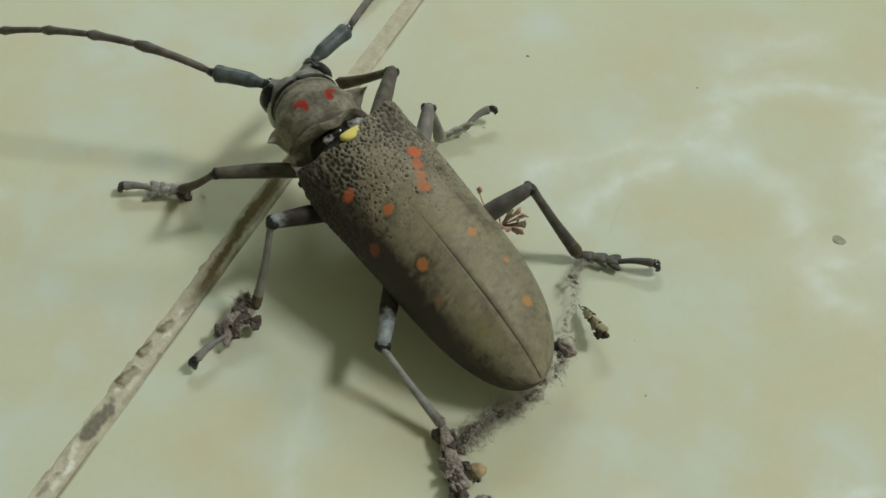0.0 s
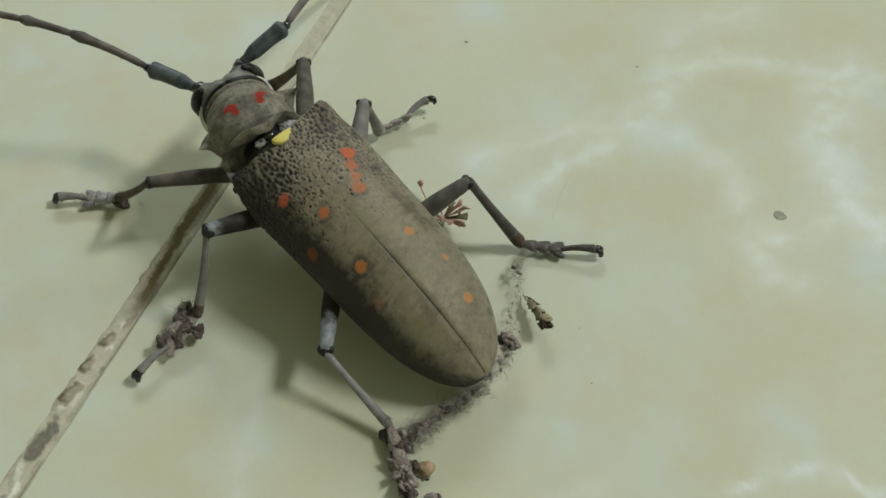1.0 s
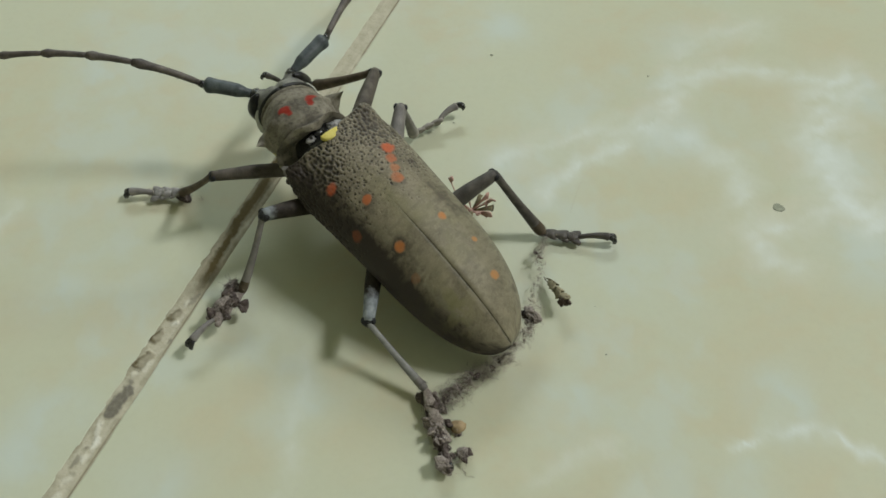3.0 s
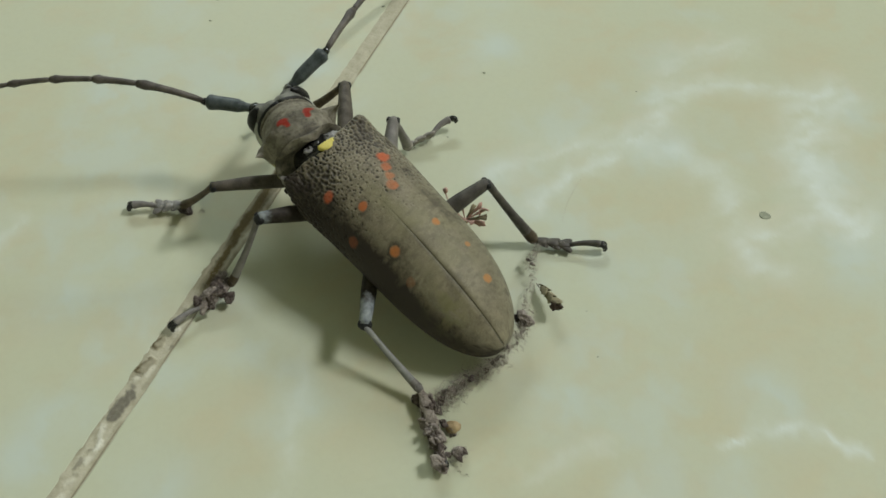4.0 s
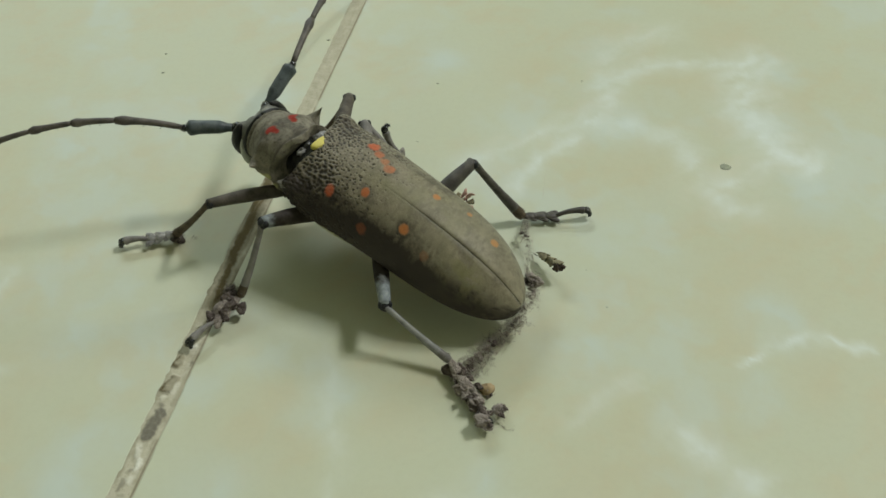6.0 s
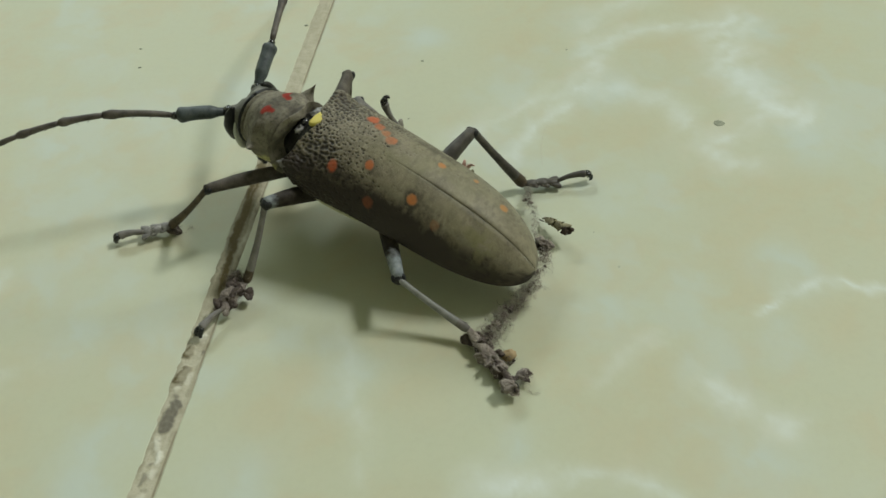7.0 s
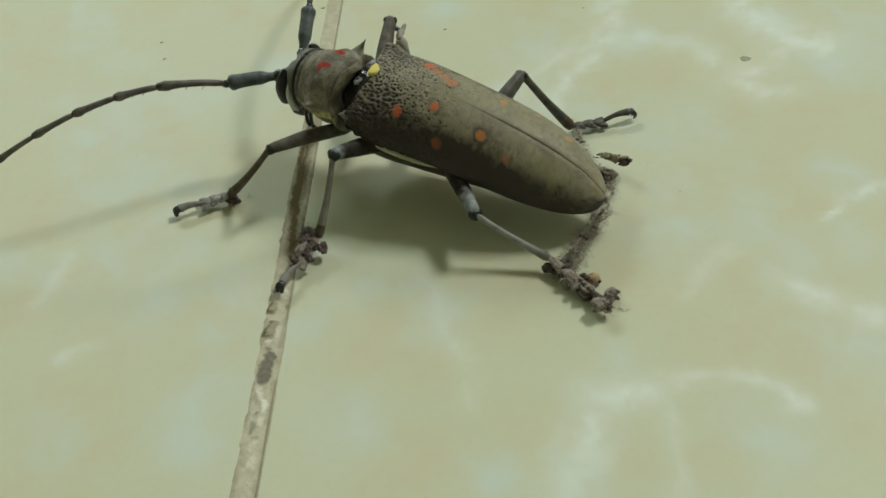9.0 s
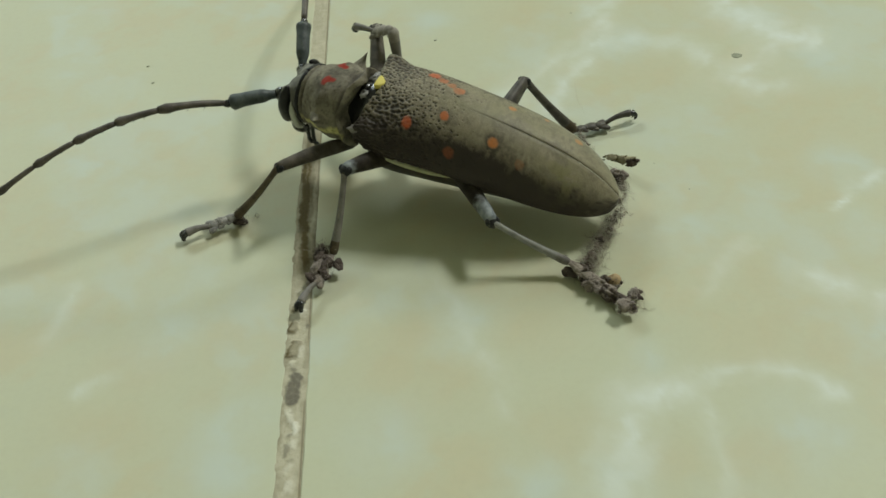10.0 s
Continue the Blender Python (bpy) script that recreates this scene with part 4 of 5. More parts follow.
def foot_joint_mesh(length, width, k):
    """The k-th of three padded, heart-shaped joints in a row."""
    b = Build()
    third = length / 3
    x0, w = k * third, width * (0.66, 0.78, 0.92)[k]
    path = [(x0 + third * q, 0, 0.10 * math.sin(q * 3)) for q in (-0.1, 0.08, 0.4, 0.75, 0.95, 1.05)]
    b.tube(path, [w * q for q in ((0.45, 0.58, 0.74, 0.86, 0.76, 0.45) if k < 2 else (0.4, 0.5, 0.6, 0.58, 0.46, 0.3))], 12, 0, 0.55)
    for sd in (1, -1):
        lobe = curve_points([(x0 + third * 0.15, sd * w * 0.25, 0.0), (x0 + third * 0.6, sd * w * 0.52, -0.05), (x0 + third * 1.0, sd * w * 0.66, -0.12), (x0 + third * 1.22, sd * w * 0.60, -0.2)], 4)
        b.tube(lobe, np.interp(np.linspace(0, 1, len(lobe)), [0, 0.4, 0.8, 1], [0.18, 0.40, 0.44, 0.16]) * w, 9, 0, 0.62)
    for q in range(16):
        a = q * 2.4
        root = V3((x0 + third * (0.2 + 0.05 * q), math.cos(a) * w * 0.7, -0.1))
        b.tube([root, root + V3((0.22, 0.16 * math.cos(a), -0.22))], [0.035, 0.01], 4, 0)
    return b


def claw_mesh(length, width):
    """The slender last joint, arched clear of the ground, with its pair of hooks."""
    b = Build()
    rise = 0.17 * length
    stem = curve_points([(-0.06 * length, 0, -0.1), (length * 0.16, 0, rise * 0.55), (length * 0.42, 0, rise), (length * 0.68, 0, rise * 1.12), (length * 0.84, 0, rise * 1.0)], 5)
    b.tube(stem, np.interp(np.linspace(0, 1, len(stem)), [0, 0.35, 0.75, 0.93, 1], [0.30, 0.34, 0.48, 0.56, 0.34]) * width, 12, 0)
    for sd in (1, -1):
        hook = curve_points([(length * 0.78, sd * 0.12, rise * 1.0), (length * 0.90, sd * 0.26, rise * 1.08), (length * 0.99, sd * 0.36, rise * 0.62), (length * 1.00, sd * 0.38, rise * 0.1), (length * 0.95, sd * 0.34, -rise * 0.30)], 5)
        b.tube(hook, np.interp(np.linspace(0, 1, len(hook)), [0, 0.4, 0.75, 1], [0.34, 0.36, 0.24, 0.03]) * width, 9, 1)
    return b


def leg(joints, hints, thick, mats, labels, caked=1.0, shin=0.72):
    """A leg from its joints (hip, knee, ankle, foot, tip), in the beetle's space. Returns its femur and the parts on it."""
    hip, knee, ankle, foot, tip = (view_fit(p) for p in joints)
    poses = [bone(hip, knee, hints[0]), bone(knee, ankle, hints[1]), bone(ankle, foot, hints[2]), bone(foot, tip, hints[2])]
    lengths = [(b2 - a2).length for a2, b2 in ((hip, knee), (knee, ankle), (ankle, foot), (foot, tip))]
    thigh = femur_mesh(lengths[0], thick).mesh("femur", [mats[0], KNEE])
    layer = thigh.attributes.new("along", "FLOAT", "POINT")
    layer.data.foreach_set("value", np.array([v.co.x / (lengths[0] * MM) for v in thigh.vertices], np.float32))
    femur = part("femur", thigh, beetle, labels[0], poses[0])
    inv = poses[0].inverted()
    tibia = part("tibia", tibia_mesh(lengths[1], thick * shin).mesh("tibia", [mats[1], mats[2]]), femur, labels[1], inv @ poses[1])
    foot_joints = [part("tarsal_joint", foot_joint_mesh(lengths[2], thick * 0.95 * caked, k).mesh("tarsal_joint", [mats[3]]), femur, labels[2], inv @ poses[2]) for k in range(3)]
    claw = part("claw", claw_mesh(lengths[3], thick * 0.8 * max(caked, 1.0)).mesh("claw", [mats[4], BLACK]), femur, "slender last joint with two black hooks", inv @ poses[3])
    return femur, tibia, foot_joints, claw, lengths


GREY = (THIGH_MID, LEG_PALE, SHIN_BROWN, DUST, LEG_PALE)
BROWN = (FORELEG, SHIN_BROWN, SHIN_BROWN, FOOT_GREY, LEG)
UP = (0, 0, 1)
leg([(19, 3, 8.5), (26.6, 15.7, 11.4), (34.4, 18.2, 1.5), (37.6, 21.4, 1.1), (40.6, 24.7, 0.7)], [UP, (1, 0, 0.3), UP], 1.0, BROWN[:4] + (LEG_PALE,), ("brown-grey thigh of a foreleg", "slim brown shin", "dusty padded foot"), 1.65, 0.68)
leg([(2.2, 4, 7.0), (-6.7, 14.5, 7.3), (-18.3, 14.5, 2.2), (-25.0, 18.0, 1.2), (-28.4, 20.3, 1.0)], [UP, UP, UP], 1.2, (THIGH_HIND, LEG_SILVER, LEG_PALE, DUST, DUST_DARK), ("dark thigh with a white end and black knee", "long pale grey shin", "grey foot clogged with dust"), 1.15, 0.52)
leg([(-1, -2.5, 8), (-4.0, -15.1, 12.5), (-12.6, -18.5, 1.3), (-17.3, -22.1, 1.0), (-21.8, -25.9, 0.7)], [UP, (-1, 0, 0.3), UP], 1.25, (LEG, LEG, SHIN_BROWN, LEG, LEG), ("dark grey thigh of a hind leg", "dark grey shin", "grey foot wrapped in web"), 1.2)

MID_LEFT_HINTS = [UP, (1, 0, 0.3), UP]
MID_LEFT = [[(11.5, 4, 8), (14.4, 15.2, 12.8), (11.0, 22.1, 2.2), (10.4, 28.0, 1.6), (9.9, 33.0, 0.8)], [(11.5, 4, 8), (16.1, 15.5, 13.0), (15.8, 23.1, 1.6), (16.2, 28.0, 1.5), (16.5, 32.6, 0.9)]]
mid_left = leg(MID_LEFT[0], MID_LEFT_HINTS, 1.2, GREY, ("dark thigh with a white end and black knee", "pale grey shin", "grey foot clogged with dust"), 1.2, 0.55)

MID_RIGHT_HINTS = [UP, (1, 0, 0.3), (1, 0, 0.5)]
MID_RIGHT = [(8, -4, 8.5), (16.0, -14.5, 12.2), (16.7, -18.1, 1.1), (15.3, -23.2, 1.6), (14.0, -28.1, 2.2)]
mid_right = leg(MID_RIGHT, MID_RIGHT_HINTS, 1.28, (LEG_PALE, LEG_PALE, LEG_DUSTY, LEG_DUSTY, LEG_PALE), ("grey thigh of a middle leg", "grey shin", "dusty foot"), 1.25)

FORE_RIGHT_HINTS = [UP, (0, 0, 1), (0, 0, 1)]
FORE_RIGHT = [(17.6, -4.5, 9.5), (27.2, -17.3, 8.7), (36.2, -13.2, 0.9), (37.5, -8.5, 1.5), (38.0, -4.0, 1.5)]
fore_right = leg(FORE_RIGHT, FORE_RIGHT_HINTS, 1.32, BROWN, ("brown-grey thigh of the raised foreleg", "slim brown shin", "brown padded foot"))


# ---------------------------------------------------------------- antennae
def scape_mesh(length):
    b = Build()
    u = np.linspace(0, 1, 18)
    r = np.interp(u, [0, 0.05, 0.12, 0.28, 0.75, 0.90, 0.96, 1], [0.6, 0.72, 0.70, 1.08, 1.12, 1.28, 1.2, 0.7])
    b.tube([(length * k, 0, 0.2 * math.sin(3 * k)) for k in u], r, 14)
    b.lump((-0.25, 0, 0), (0.75, 0.85, 0.85), 31, 0.06, 8, 12, 1)
    return b.mesh("antenna", [ANTENNA, BLACK])


def flagellum_mesh(sag, first):
    """The whip: a short knot, then jointed segments with swollen, spined ends."""
    b = Build()
    b.lump((0.35, 0, 0), (0.75, 0.62, 0.62), 33, 0.06, 7, 10, 1)
    x, z = 0.7, 0.0
    for k in range(9):
        n = first if k == 0 else (6.3, 6.0, 5.8, 5.6, 5.4, 5.2, 5.0, 5.0)[k - 1]
        q = np.linspace(0, 1, 9)
        thick = 0.72 - 0.05 * k
        path = [(x + n * s, 0, sag * ((x + n * s) / 13.0) * ((x + n * s) / 13.0 - 1)) for s in q]
        b.tube(path, thick * np.interp(q, [0, 0.05, 0.15, 0.7, 0.92, 1], [0.6, 0.75, 0.72, 0.82, 1.22, 0.8]), 10, 0)
        for w in range(3):
            s = 0.3 + 0.25 * w
            b.tube([(x + n * s, 0, sag * ((x + n * s) / 13.0) * ((x + n * s) / 13.0 - 1) - thick * 0.7), (x + n * s + 0.35, 0, sag * ((x + n * s) / 13.0) * ((x + n * s) / 13.0 - 1) - thick * 1.5)], [0.09, 0.02], 4, 0)
        x += n
    return b.mesh("flagellum", [ANTENNA_BROWN, BLACK])


LEFT_ROOT, RIGHT_ROOT = (32.6, 2.1, 14.8), (31.1, -5.1, 15.7)
ANT_LEFT = [
    (0.0, 38.8, 6.5, 15.0, 47.3, 12.8, 17.9),
    (1.0, 39.8, 4.5, 14.7, 47.0, 9.5, 18.9),
    (2.5, 38.5, 6.7, 16.0, 46.4, 13.4, 20.0),
    (4.0, 38.9, 6.4, 14.7, 46.4, 13.5, 18.3),
    (5.0, 38.6, 6.7, 15.1, 46.5, 14.2, 18.5),
    (5.5, 38.0, 7.1, 15.7, 46.0, 14.3, 18.9),
    (7.5, 38.5, 7.2, 15.3, 46.7, 15.0, 17.2),
    (9.0, 38.7, 6.8, 15.0, 46.4, 14.6, 17.3),
    (10.0, 38.9, 6.5, 14.8, 46.8, 14.1, 16.9),
]
ANT_RIGHT = [
    (0.0, 32.2, -12.9, 16.5, 37.0, -23.7, 15.7),
    (1.0, 29.8, -12.8, 18.9, 34.7, -22.8, 16.5),
    (2.5, 32.5, -12.8, 16.3, 37.8, -23.5, 16.9),
    (4.0, 30.2, -12.4, 19.4, 34.5, -23.6, 19.9),
    (5.0, 31.7, -12.9, 17.6, 34.9, -24.4, 20.2),
    (5.5, 31.3, -12.6, 18.8, 34.9, -24.1, 21.0),
    (7.0, 32.9, -12.3, 18.9, 37.0, -23.4, 22.0),
    (7.5, 33.8, -12.0, 18.7, 37.9, -23.3, 21.6),
    (8.5, 33.0, -12.1, 19.3, 37.6, -23.1, 21.2),
    (10.0, 33.3, -11.9, 19.7, 37.3, -23.1, 21.6),
]
ANT_HINT = (0, 0, 1)


def antenna(root, row, label, sag):
    root, mid, far = view_fit(root), view_fit(row[1:4]), view_fit(row[4:7])
    p0, p1 = bone(root, mid, ANT_HINT), bone(mid, far, ANT_HINT)
    scape = part("antenna", scape_mesh((mid - root).length), beetle, label, p0)
    whip = part("flagellum", flagellum_mesh(sag, 10.2), scape, "jointed brown whip with spined segments", p0.inverted() @ p1)
    return scape, whip


def socket(root, inner):
    """The raised cup on the brow that holds the feeler."""
    b = Build()
    a, c = V3(inner), V3(root)
    pts = [a.lerp(c, k / 5) for k in range(6)]
    b.tube(pts, [1.6, 1.5, 1.3, 1.15, 1.2, 0.9], 16, lambda u: 1 if u > 0.5 else 0)
    return b.mesh("antenna_socket", [HEAD, BLACK])


body_part("antenna_socket", socket(LEFT_ROOT, (30.6, 1.2, 14.6)), "grey cup that holds the feeler")
body_part("antenna_socket", socket(RIGHT_ROOT, (29.8, -3.4, 15.0)), "grey cup that holds the feeler")
ant_left = antenna(LEFT_ROOT, ANT_LEFT[0], "blue-grey feeler root with a long jointed whip", -2.3)
ant_right = antenna(RIGHT_ROOT, ANT_RIGHT[0], "blue-grey feeler root with a long jointed whip", -1.5)


# ---------------------------------------------------------------- dust, husks and crumbs
def local(x, y, z=0.0):
    """A place in the beetle's frame (mm), in world millimetres."""
    return (beetle.matrix_world @ VIEW_FIT @ (V3((x, y, z)) * MM)) / MM


def fibre(b, rng, at, reach, radius, slot=0, lift=0.6, floor_z=0.05):
    p = V3(at)
    d = V3((rng.uniform(-1, 1), rng.uniform(-1, 1), rng.uniform(-0.4, 0.6))).normalized()
    pts = [p.copy()]
    for _ in range(7):
        d = (d + V3((rng.uniform(-1, 1), rng.uniform(-1, 1), rng.uniform(-1, 1))) * lift).normalized()
        p = p + d * reach / 7
        p.z = max(p.z, floor_z)
        pts.append(p.copy())
    b.tube(pts, [radius * q for q in (0.6, 1, 1, 1, 1, 0.9, 0.7, 0.4)], 3, slot)


def fluff(b, rng, at, size, fibres, lumps, floor_z=0.05, tones=(2, 2, 0, 0, 1)):
    """A tangle of fibres with crumbs caught in it. Slots: 0 dust, 1 dark dust, 2 fibre."""
    for _ in range(fibres):
        q = [at[k] + rng.gauss(0, 0.36) * size[k] for k in range(3)]
        q[2] = max(q[2], floor_z)
        fibre(b, rng, q, rng.uniform(0.7, 1.6) * max(size[:2]) * 0.8, rng.uniform(0.009, 0.021), rng.choice(tones), 1.7, floor_z)
    for _ in range(lumps):
        q = [at[k] + rng.gauss(0, 0.42) * size[k] for k in range(3)]
        r = rng.uniform(0.07, 0.26) + (0.22 if rng.random() < 0.18 else 0)
        q[2] = max(q[2], r * 0.4)
        b.lump(q, (r * rng.uniform(0.7, 1.5), r * rng.uniform(0.7, 1.5), r * rng.uniform(0.5, 0.9)), rng.random(), 0.45, 5, 7, 1 if rng.random() < 0.35 else 0)


def clod(b, rng, at, size, slot):
    """A matted, uneven clod: a lump pushed in and out by waves in all directions."""
    waves = [(V3((rng.gauss(0, 1), rng.gauss(0, 1), rng.gauss(0, 1))) * f, rng.uniform(0, 6.28), w) for f, w in ((1.6, 0.30), (1.9, 0.26), (3.2, 0.17), (3.6, 0.15), (6.5, 0.10), (7.5, 0.09), (12.0, 0.07), (14.0, 0.06))]
    rings, sides, rows = 15, 22, []
    for i in range(rings):
        a = math.pi * (i + 0.25) / (rings - 0.5)
        for j in range(sides):
            c = 2 * math.pi * j / sides
            d = V3((math.sin(a) * math.cos(c), math.sin(a) * math.sin(c), math.cos(a)))
            r = 1 + sum(w * math.sin(q.dot(d) + ph) for q, ph, w in waves)
            rows.append((at[0] + size[0] * r * d.x, at[1] + size[1] * r * d.y, max(at[2] + size[2] * r * d.z, -0.9)))
    faces = grid_faces(rings, sides, True)
    faces += [tuple(range(sides))[::-1], tuple((rings - 1) * sides + j for j in range(sides))]
    b.add(rows, faces, slot)


def cake(b, rng, a, c, count, spread, floor_z=0.0):
    """Matted clods of dust along a line, with lint between them."""
    for k in range(count):
        f = rng.random()
        r = 0.28 + 0.75 * rng.random() ** 2.2
        q = [a[k2] + (c[k2] - a[k2]) * f + rng.gauss(0, spread) * (1, 1, 0.5)[k2] for k2 in range(3)]
        q[2] = max(q[2], floor_z + r * 0.5)
        clod(b, rng, q, (r * rng.uniform(0.8, 1.4), r * rng.uniform(0.7, 1.1), r * rng.uniform(0.6, 0.85)), 1 if rng.random() < 0.5 else 0)
        for _ in range(7):
            fibre(b, rng, [q[m] + rng.gauss(0, 0.45) for m in range(3)], rng.uniform(0.8, 2.0), rng.uniform(0.010, 0.024), 2 if rng.random() < 0.5 else 0, 1.4, floor_z)


def dust_trail():
    """Cobweb and dust that hangs from the wing tips to the hind foot and runs on past the husk."""
    rng, b = random.Random(11), Build()
    line = curve_points([(-13.4, -18.2, 1.2), (-15.0, -14.8, 2.0), (-17.2, -12.2, 1.4), (-19.4, -8.4, 1.6), (-21.6, -4.6, 3.6), (-22.9, -1.4, 4.4), (-23.2, 1.6, 3.8), (-22.7, 4.4, 1.8), (-21.9, 8.0, 1.2), (-21.4, 11.4, 1.0), (-21.4, 14.4, 1.0)], 6)
    n = len(line)
    for k, p in enumerate(line):
        f = k / (n - 1)
        thin = np.interp(f, [0, 0.28, 0.40, 0.5, 0.62, 0.8, 1], [0.45, 0.30, 0.62, 0.54, 0.64, 0.85, 1.05]) * rng.uniform(0.75, 1.2)
        count = int(np.interp(f, [0, 0.3, 0.42, 0.7, 1], [30, 26, 60, 66, 70]) * rng.uniform(0.45, 1.4))
        p = p + V3((rng.gauss(0, 0.45), rng.gauss(0, 0.45), rng.gauss(0, 0.2))) * (1.0 if f > 0.35 else 0.6)
        for _ in range(count):
            q = [p[0] + rng.gauss(0, 0.75) * thin, p[1] + rng.gauss(0, 0.75) * thin, max(0.05, p[2] + rng.gauss(0, 0.6) * thin)]
            fibre(b, rng, q, rng.uniform(0.8, 2.6) * thin, rng.uniform(0.010, 0.026), rng.choice((2, 2, 2, 0, 1)), 1.5)
        if f > 0.38:
            for _ in range(rng.choice((0, 0, 1, 1, 2))):
                r = rng.uniform(0.18, 0.55) * thin
                q = [p[0] + rng.gauss(0, 0.5) * thin, p[1] + rng.gauss(0, 0.5) * thin, max(r * 0.4, p[2] + rng.gauss(0, 0.4) * thin)]
                clod(b, rng, q, (r, r * rng.uniform(0.7, 1.3), r * 0.8), 1 if rng.random() < 0.45 else 0)
    # single strands to the hind foot and the husk
    for a, c in (((-13.6, -18.6, 1.2), (-17.9, -12.6, 1.0)), ((-17.9, -12.5, 1.1), (-21.6, -4.6, 4.4)), ((-19.5, -11.6, 1.8), (-21.8, -3.8, 4.6)), ((-14.2, -17.2, 1.0), (-14.8, -12.0, 0.2))):
        a, c = V3(a), V3(c)
        pts = [a.lerp(c, k / 8) + V3((rng.gauss(0, 0.3), rng.gauss(0, 0.3), rng.gauss(0, 0.2) - 0.5 * math.sin(math.pi * k / 8))) for k in range(9)]
        for q in pts:
            q.z = max(q.z, 0.06)
        b.tube(pts, [0.022] * 9, 4, 2)
    ob = new("dust_trail", b.mesh("dust_trail", [DUST, DUST_DARK, FIBRE]))
    ob.data.transform(VIEW_FIT)
    ob.matrix_world = beetle.matrix_world
    return tagged(ob, "loose grey dust and cobweb hanging from the wing tips to the hind foot", "dust", "", "stuff")


def dust_clump(name, places, seed, label, lines=()):
    rng, b = random.Random(seed), Build()
    for a, c, count, spread in lines:
        cake(b, rng, a, c, count, spread)
    for x, y, z, size, fibres, lumps in places:
        fluff(b, rng, (x, y, z), (size, size, size * 0.6), fibres, lumps)
    ob = new(name, b.mesh(name, [DUST, DUST_DARK, FIBRE]))
    ob.data.transform(VIEW_FIT)
    ob.matrix_world = beetle.matrix_world
    return tagged(ob, label, "dust", "dust about the beetle", "stuff")


dust_trail()
dust_clump("dust_clump", [(-20.8, 15.4, 1.1, 1.5, 40, 8), (-24.8, 18.0, 1.1, 1.3, 30, 6), (-27.2, 19.4, 1.0, 1.4, 34, 6), (-25.5, 15.6, 0.7, 1.4, 14, 4), (-30.2, 18.6, 0.4, 1.4, 10, 0)], 21, "mauve-grey dust clump matted round the hind foot", [((-18.8, 14.8, 1.5), (-23.5, 17.2, 1.3), 15, 0.7), ((-23.5, 17.4, 1.5), (-28.6, 20.4, 1.4), 19, 0.75), ((-28.3, 17.6, 0.9), (-28.3, 16.0, 0.9), 5, 0.3)])
dust_clump("dust_clump", [(-21.8, -3.8, 4.6, 0.8, 26, 3), (-21.2, -4.8, 3.6, 0.9, 20, 3)], 23, "dark dust clump hanging beside the wing tips", [((-21.9, -3.6, 5.0), (-21.6, -3.9, 4.2), 5, 0.28)])
dust_clump("dust_clump", [(-14.9, -19.8, 1.2, 1.2, 26, 2), (-16.4, -21.6, 1.2, 1.1, 22, 2), (-15.0, -14.6, 2.0, 0.9, 40, 4)], 25, "pale web wound round the hind foot")
dust_clump("dust_clump", [(34.4, 18.4, 1.3, 0.9, 60, 0), (36.2, 20.0, 1.4, 1.0, 130, 2), (37.8, 21.6, 1.2, 0.8, 80, 2), (33.0, 18.4, 0.7, 1.3, 30, 0), (32.0, 16.6, 0.2, 1.0, 12, 0)], 27, "thin pale lint at the front foot", [((33.6, 18.0, 1.0), (34.6, 18.4, 0.8), 3, 0.3)])


def carried_fluff():
    """The tangle that the left middle foot drags along, in the foot's own space."""
    rng, b = random.Random(31), Build()
    for x, y, z, s, nf, nl in ((0.4, -1.5, 0.5, 1.3, 120, 4), (2.2, -0.9, 0.4, 1.3, 34, 4), (4.2, -0.4, 0.3, 1.0, 20, 3)):
        fluff(b, rng, (x, y, z), (s, s, s * 0.6), nf, nl, -0.9)
    cake(b, rng, (0.2, 0.1, 0.2), (5.0, 0.2, -0.1), 14, 0.55, -0.9)
    fluff(b, rng, (0.5, -1.6, 0.3), (1.5, 1.1, 0.8), 420, 3, -0.9, (1, 1, 1, 0))
    return b.mesh("fluff", [DUST, DUST_DARK, FIBRE])


mid_left_fluff = part("fluff", carried_fluff(), mid_left[0], "brown-grey dust tangle stuck to the foot", mid_left[2][0].matrix_basis.copy())


